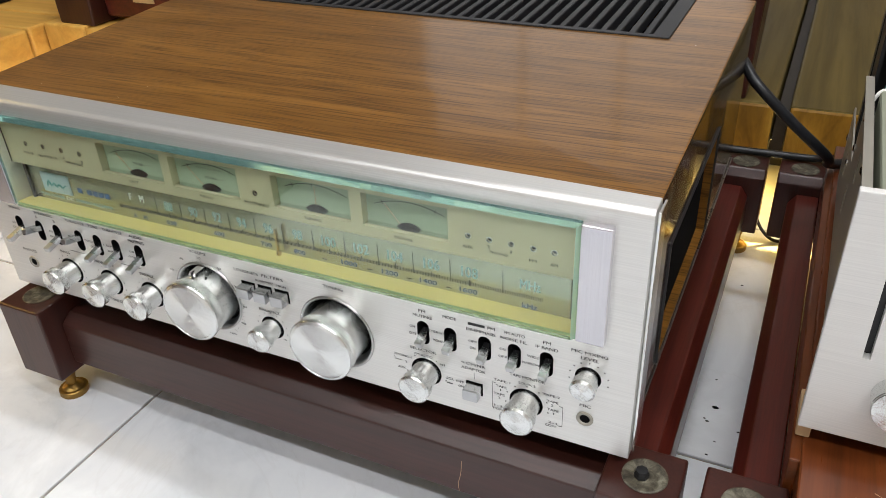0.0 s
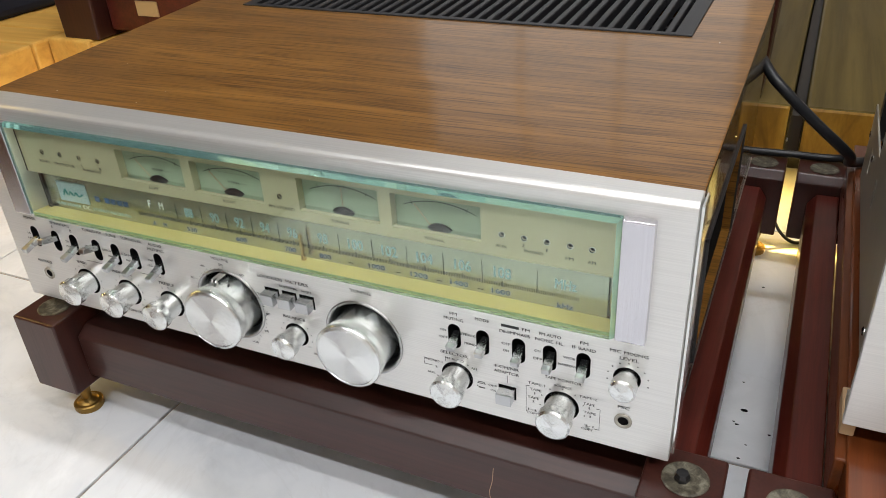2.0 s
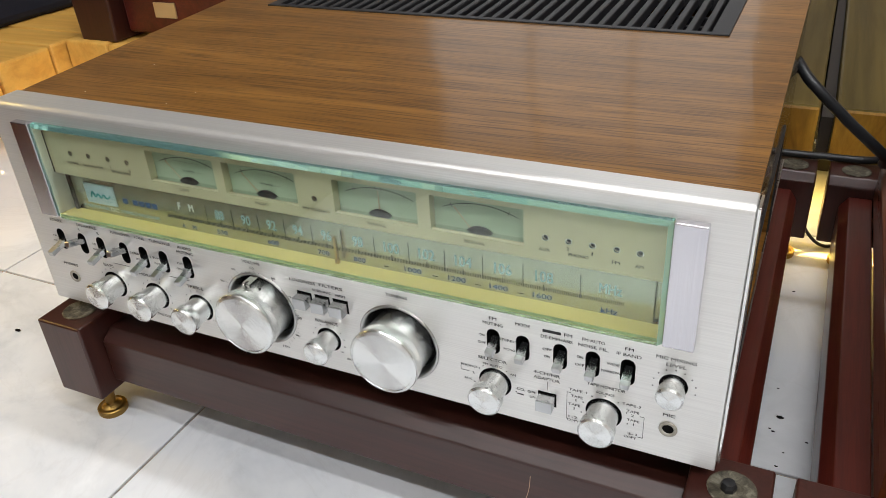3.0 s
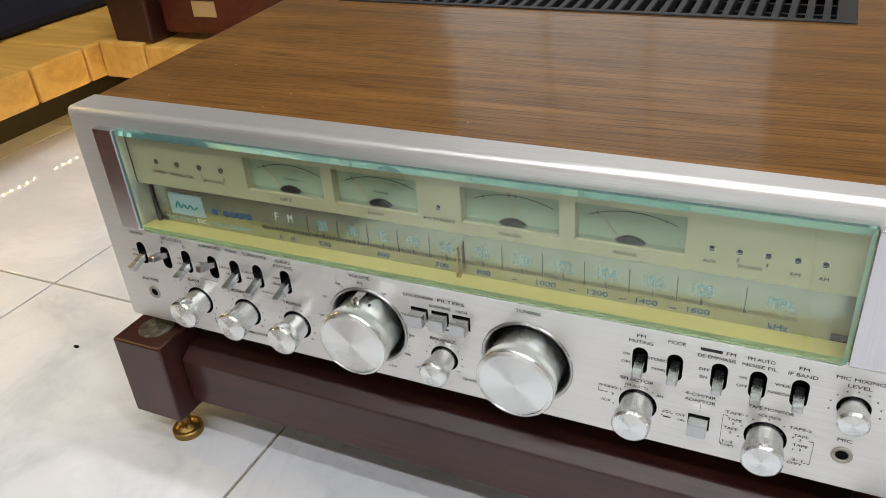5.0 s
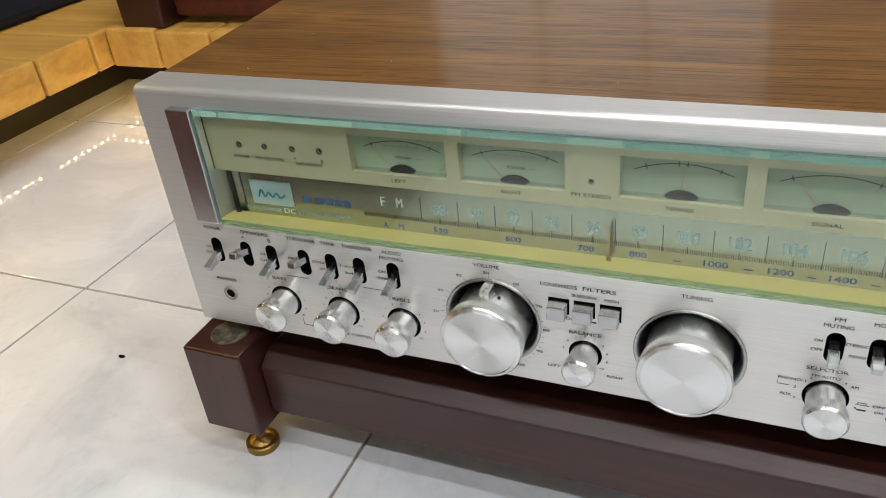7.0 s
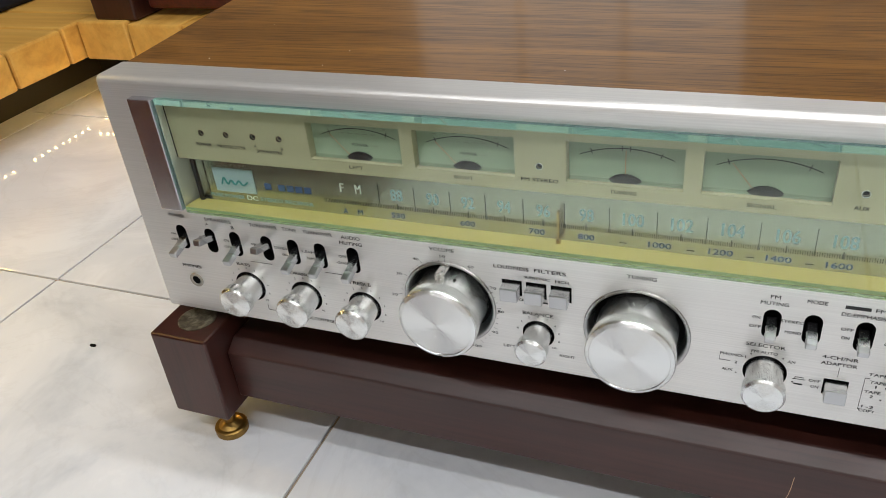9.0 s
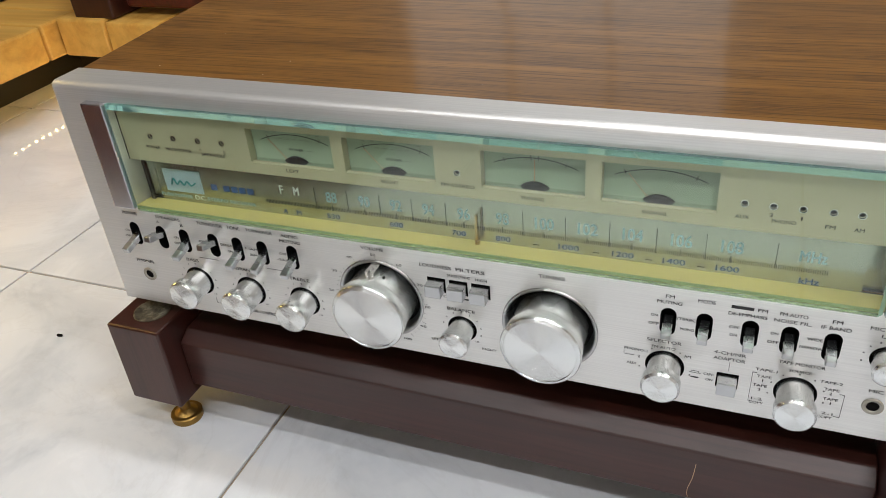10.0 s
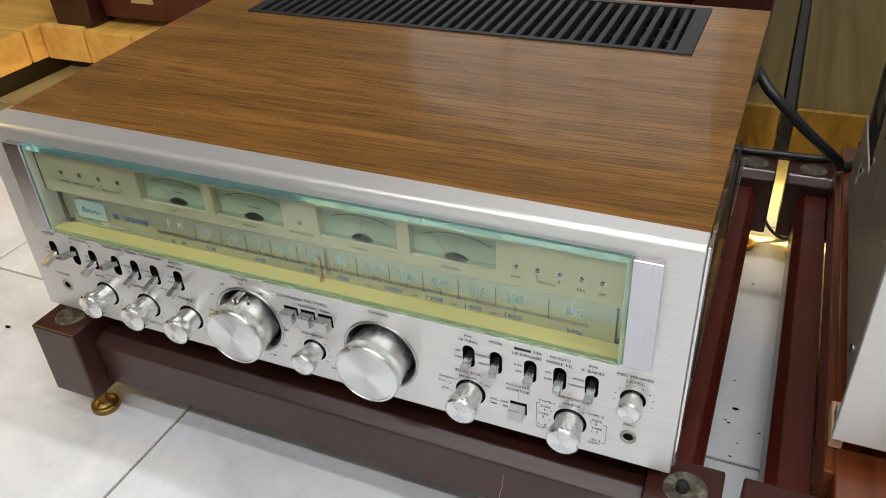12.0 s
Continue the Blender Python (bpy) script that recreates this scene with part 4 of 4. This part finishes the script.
idx = part("volume_index", lever_mesh, M_CHROME, rec, "bright forked index lever on the volume ring")
part("set_screw", lathe([(0.0010, 0.0), (0.0010, 0.0004)], (0.2385, -0.0065, 0.1905), "z", 12), M_BLACK, rec, "small dark set screw")
for k, (x, z, r, d) in enumerate(SMALL):
    part("knob", lathe([(r - 0.0005, -0.008), (r - 0.0005, d - 0.0092), (r + 0.0004, d - 0.0085), (r + 0.0008, d - 0.008), (r + 0.0008, d - 0.0032), (r + 0.0010, d - 0.0028), (r + 0.0010, d - 0.0013), (r - 0.0004, d), (0.0012, d + 0.0007)], (x, 0, z), "y", 128, knurl=(3, 4)), M_KNOB, rec, "turned aluminium knob")


def lever(x, z, up, reach=0.0155):
    b = box(x - 0.0028, x + 0.0028, -reach, 0.006, -0.0026, 0.0026, 0.0005, 1)
    for v in b.verts:
        if v.co.y < -0.005:
            v.co.z *= 0.85
    bmesh.ops.rotate(b, verts=b.verts, cent=(x, 0.006, 0), matrix=Matrix.Rotation(radians(-14 if up else 14), 3, "X"))
    bmesh.ops.translate(b, verts=b.verts, vec=(0, 0, z))
    part("toggle_lever", b, M_LEVER, rec, "chrome flat toggle lever")


for x, up in zip(SLOTS_L, (0, 1, 0, 1, 0, 0, 0)):
    lever(x, 0.190 + (0.0015 if up else -0.0015), up)
for x in SLOTS_R:
    lever(x, 0.1855, 0, 0.0095)
for x, z in BUTTONS:
    part("push_button", box(x - 0.0054, x + 0.0054, -0.0085, 0.007, z - 0.0050, z + 0.0040, 0.0006), M_LEVER, rec, "square chrome push button")
for x, z in ((0.0325, 0.1535), (0.5303, 0.1505)):
    jack = bmesh.new()
    lathe([(0.0056, -0.0001), (0.0056, 0.0008), (0.0047, 0.0012), (0.0034, 0.0006), (0.0034, -0.006)], (x, 0, z), "y", 32, bm=jack)
    bmesh.ops.delete(jack, geom=[f for f in jack.faces if len(f.verts) > 4], context="FACES")
    # Black disc closes the socket and stands for the shade inside it.
    part("jack_hole", lathe([(0.0036, -0.004), (0.0036, 0.0002)], (x, 0, z), "y", 24), M_DARK, rec, "black disc standing for the dark inside of the jack")
    part("jack_ring", jack, M_STEEL, rec, "bright ringed jack socket", smooth=True)
for x in (0.10, 0.46):
    part("rubber_foot", lathe([(0.011, 0.0971), (0.013, 0.101), (0.014, 0.125)], (x, 0.075, 0), "z", 24), M_BLACK, rec)
    part("rubber_foot", lathe([(0.011, 0.0971), (0.013, 0.101), (0.014, 0.13)], (x, 0.41, 0), "z", 24), M_BLACK, rec)

# ---- opened amplifier on the second stand ----
AX0, AX1, AY, AZ0, AZ1 = 0.653, 1.115, 0.043, 0.152, 0.316
amp = thing("amplifier", (0.88, 0.25, 0.1), "opened amplifier with silver front and bare steel chassis on a board", "amplifier")
afa = cut(box(AX0, AX1, AY, AY + 0.006, AZ0, AZ1, 0.0008), box(0.6762, 0.6805, AY - 0.01, AY + 0.03, 0.213, AZ1 - 0.01))
part("front_plate", afa, M_ALU_SATIN, amp, "plain brushed silver front plate")
part("slot_strip", box(0.672, 0.694, AY + 0.0065, AY + 0.009, 0.208, AZ1 - 0.008), M_BLACK, amp, "black strip in the front slot")
part("bottom_lip", box(AX0 + 0.002, AX1 - 0.002, AY + 0.0065, AY + 0.03, AZ0 - 0.004, AZ0 + 0.004), M_STEEL, amp)
part("knob", lathe([(0.0155, 0.0), (0.0155, 0.012), (0.0148, 0.014), (0.003, 0.0145)], (0.7010, AY, 0.1905), "y", 60), M_KNOB, amp, "turned aluminium knob")
sp = cut(box(0.662, 0.6635, AY + 0.008, 0.42, AZ0 - 0.002, 0.293, 0.0004), box(0.65, 0.68, 0.292, 0.44, 0.222, 0.35))
tl = bmesh.new()
for y, z in ((0.10, 0.20), (0.13, 0.265), (0.22, 0.25), (0.27, 0.20), (0.36, 0.19)):
    box(0.65, 0.67, y - 0.004, y + 0.004, z - 0.012, z + 0.012, bm=tl)
part("side_plate", cut(sp, tl), M_STEEL, amp, "scuffed steel chassis side with slots")
for y, z in ((0.08, 0.27), (0.12, 0.17), (0.16, 0.275), (0.24, 0.28), (0.28, 0.24), (0.33, 0.205), (0.40, 0.20)):
    b = lathe([(0.0035, 0.0), (0.0035, 0.0012), (0.002, 0.0022)], (0, 0, 0), "z", 12)
    bmesh.ops.rotate(b, verts=b.verts, cent=(0, 0, 0), matrix=Matrix.Rotation(radians(-90), 3, "Y"))
    bmesh.ops.translate(b, verts=b.verts, vec=(0.6619, y, z))
    part("screw", b, M_CHROME, amp)
part("top_flange", box(0.6575, 0.6635, AY + 0.03, 0.291, 0.2932, 0.2950, 0.0003), M_STEEL, amp)
part("chassis_floor", box(0.664, 1.105, AY + 0.01, 0.42, AZ0 + 0.002, AZ0 + 0.006), M_STEEL, amp)
part("shield_cover", box(0.6675, 0.90, 0.084, 0.262, AZ0 + 0.03, 0.2955, 0.003), M_COVER, amp, "grey-green metal shield cover")
part("switch_block", box(0.676, 0.76, 0.056, 0.082, AZ1 - 0.035, AZ1 - 0.010, 0.004), M_BLACK, amp, "black plastic block behind the front")
hs = part("heat_sink", box(0.668, 1.09, 0.422, 0.440, 0.137, 0.372), M_BLACK, amp, "black finned heat sink")
for k in range(24):
    x = 0.669 + k * 0.0174
    part("fin", box(x, x + 0.003, 0.375, 0.4218, 0.23, 0.370), M_BLACK, hs)
part("component", lathe([(0.006, 0), (0.006, 0.02), (0.005, 0.021)], (0.6795, 0.325, AZ1 - 0.03), "z", 16), M_PINK, amp, "small pink component")
part("component", lathe([(0.007, 0), (0.007, 0.022), (0.006, 0.023)], (0.6795, 0.296, AZ1 - 0.035), "z", 16), M_TURQ, amp, "small turquoise component")
part("wire", tube([(0.6645, 0.268, 0.284), (0.668, 0.270, 0.290), (0.673, 0.274, 0.291), (0.678, 0.281, 0.286)], 0.0014), M_CEIL, amp, "white twisted wire")
for x in (0.70, 1.07):
    part("foot", lathe([(0.012, 0.1361), (0.014, 0.138), (0.015, 0.1495)], (x, 0.38, 0), "z", 24), M_BLACK, amp)
spacer = part("spacer_block", box(0.6535, 0.6620, 0.052, 0.086, 0.1362, 0.1478, 0.001), M_RAWWOOD)
tagged(spacer, "rough pale wooden spacer block under the amplifier", "wood block")
spacer2 = part("spacer_block", box(1.08, 1.10, 0.055, 0.125, 0.1362, 0.1478, 0.001), M_RAWWOOD)
tagged(spacer2, "rough pale wooden spacer block under the amplifier", "wood block")

# ---- unseen low cabinet, added for its dark reflection in the polished plates ----
cab = thing("low_cabinet", (-0.305, -0.60, 0), "unseen low dark red mahogany cabinet added on the tiles for its reflection", "cabinet")
part("body", box(-0.600, -0.01, -0.86, -0.34, 0.02, 0.19, 0.004), M_MAHOG_Y, cab)
part("top", box(-0.610, 0.0, -0.87, -0.33, 0.1905, 0.206, 0.003), M_MAHOG_X, cab)
part("plinth", box(-0.580, -0.03, -0.84, -0.36, 0.0, 0.0195), M_BLACK, cab, "black recessed plinth")

# ---- cables ----
c1 = part("power_cable", tube([(0.500, 0.442, 0.256), (0.546, 0.440, 0.258), (0.573, 0.408, 0.240), (0.610, 0.410, 0.205), (0.648, 0.424, 0.168), (0.654, 0.46, 0.145), (0.690, 0.49, 0.140)], 0.0052), M_CABLE, smooth=True)
tagged(c1, "thick black cable sloping from the receiver's back", "cable")
c2 = part("signal_cable", tube([(0.48, 0.520, 0.1195), (0.55, 0.524, 0.1185), (0.60, 0.526, 0.1185), (0.645, 0.527, 0.1195), (0.69, 0.50, 0.142)], 0.0042), M_CABLE, smooth=True)
tagged(c2, "black cable lying across the stand posts", "cable")
c3 = part("thin_wire", tube([(0.585, 0.56, 0.03), (0.600, 0.54, 0.012), (0.618, 0.535, 0.0022), (0.64, 0.55, 0.0022)], 0.002), M_CABLE, smooth=True)
tagged(c3, "thin black wire lying on the floor tiles", "cable")

# ---- console on the platform ----
con = thing("console_table", (-0.03, 0.72, PT), "dark red mahogany console with a small brass plate on the platform", "console")
for x0 in (-0.607, 0.466):
    b = box(x0, x0 + 0.091, 0.600, 0.69, PT + 0.0005, 0.285, 0.004)
    for v in b.verts:
        if v.co.z < PT + 0.012:
            v.co.x = x0 + 0.0455 + (v.co.x - x0 - 0.0455) * 0.9
    part("leg", b, M_MAHOG_Z, con)
part("front_rail", box(-0.5155, 0.4655, 0.628, 0.672, PT + 0.012, 0.270, 0.006), M_MAHOG_Y, con)
part("top", box(-0.607, 0.557, 0.600, 1.0, 0.2855, 0.300, 0.003), M_MAHOG_X, con)
part("name_plate", box(-0.4430, -0.3970, 0.6250, 0.6278, 0.192, 0.217, 0.0006), M_PALE_BRASS, con, "small plain brass plate")
part("metal_strip", box(0.507, 0.5105, 0.5970, 0.5998, PT + 0.02, 0.28), M_CHROME, con, "thin bright metal strip")

# ---- dust on the case and scratches on the board ----
dust = bmesh.new()
drng = random.Random(11)
for k in range(13):
    x, y = ((0.311, 0.098), (0.152, 0.063), (0.060, 0.041), (0.181, 0.131))[k] if k < 4 else (drng.uniform(0.02, 0.54), drng.uniform(0.03, 0.29))
    r = drng.uniform(0.0003, 0.0005)
    b = bmesh.new()
    bmesh.ops.create_icosphere(b, subdivisions=1, radius=r)
    bmesh.ops.scale(b, verts=b.verts, vec=(1.3, 0.8, 0.5))
    bmesh.ops.translate(b, verts=b.verts, vec=(x, y, ZT - 0.0011 + rise(x, y) + r * 0.4))
    merge(dust, b)
tagged(part("dust_specks", dust, M_CEIL), "tiny pale dust specks on the walnut case", "dust", kind="stuff")
marks = bmesh.new()
for x0, y0, x1, y1 in ((0.690, 0.012, 0.735, 0.018), (0.700, 0.020, 0.722, 0.008), (0.684, 0.001, 0.712, -0.004), (0.705, -0.012, 0.728, -0.006), (0.672, -0.008, 0.680, 0.004)):
    n = Vector((-(y1 - y0), x1 - x0, 0)).normalized() * 0.0003
    a, c = Vector((x0, y0, 0.13606)), Vector((x1, y1, 0.13606))
    marks.faces.new([marks.verts.new(q) for q in (a - n, c - n * 0.3, c + n * 0.3, a + n)])
tagged(part("scratches", marks, M_RAWWOOD, board, "pale scratches in the varnish"), kind="stuff")

crack = bmesh.new()
prev = None
for x, z in ((0.4430, 0.0790), (0.4424, 0.0700), (0.4417, 0.0640), (0.4396, 0.0550), (0.4397, 0.0500), (0.4404, 0.0466)):
    row = [crack.verts.new((x + e, -0.00306, z)) for e in (-0.0002, 0.0002)]
    if prev:
        crack.faces.new((prev[0], prev[1], row[1], row[0]))
    prev = row
tagged(part("scratches", crack, M_RAWWOOD, stand_under_receiver, "thin pale crack in the front rail"), kind="stuff")

# ---- crumbs on the floor ----
crumbs = bmesh.new()
for x, y, r in ((0.598, 0.213, 0.0026), (0.594, 0.193, 0.0014), (0.591, 0.196, 0.001), (0.594, 0.425, 0.0014), (0.593, 0.253, 0.001), (0.621, 0.189, 0.0012), (0.600, 0.152, 0.0012), (0.604, 0.17, 0.0009), (-0.182, 0.058, 0.0032), (-0.13, -0.12, 0.0013), (0.05, -0.19, 0.001), (0.21, -0.1, 0.0012)):
    b = bmesh.new()
    bmesh.ops.create_icosphere(b, subdivisions=1, radius=r)
    bmesh.ops.scale(b, verts=b.verts, vec=(1.4, 0.7, 0.35))
    bmesh.ops.translate(b, verts=b.verts, vec=(x, y, r * 0.33))
    merge(crumbs, b)
tagged(part("crumbs", crumbs, M_DARK), "scattered tiny dark crumbs on the floor tiles", "crumbs", kind="stuff")

# ---- floor tiles ----
tile_mesh = None
ix0, ix1, iy0, iy1 = -8, 8, -6, 9
for i in range(ix0, ix1):
    for j in range(iy0, iy1):
        cx, cy = GX + (i + 0.5) * TILE, GY + (j + 0.5) * TILE
        if not (-3.2 < cx < 3.4 and -2.4 < cy < 3.6):
            continue
        if tile_mesh is None:
            t0 = part("tile", box(cx - TILE / 2 + 0.0015, cx + TILE / 2 - 0.0015, cy - TILE / 2 + 0.0015, cy + TILE / 2 - 0.0015, -0.0034, 0.0, 0.0006, 1), M_MARBLE, floor)
            tile_mesh = t0.data
        else:
            place("tile", tile_mesh, (cx, cy, -0.0017), floor)
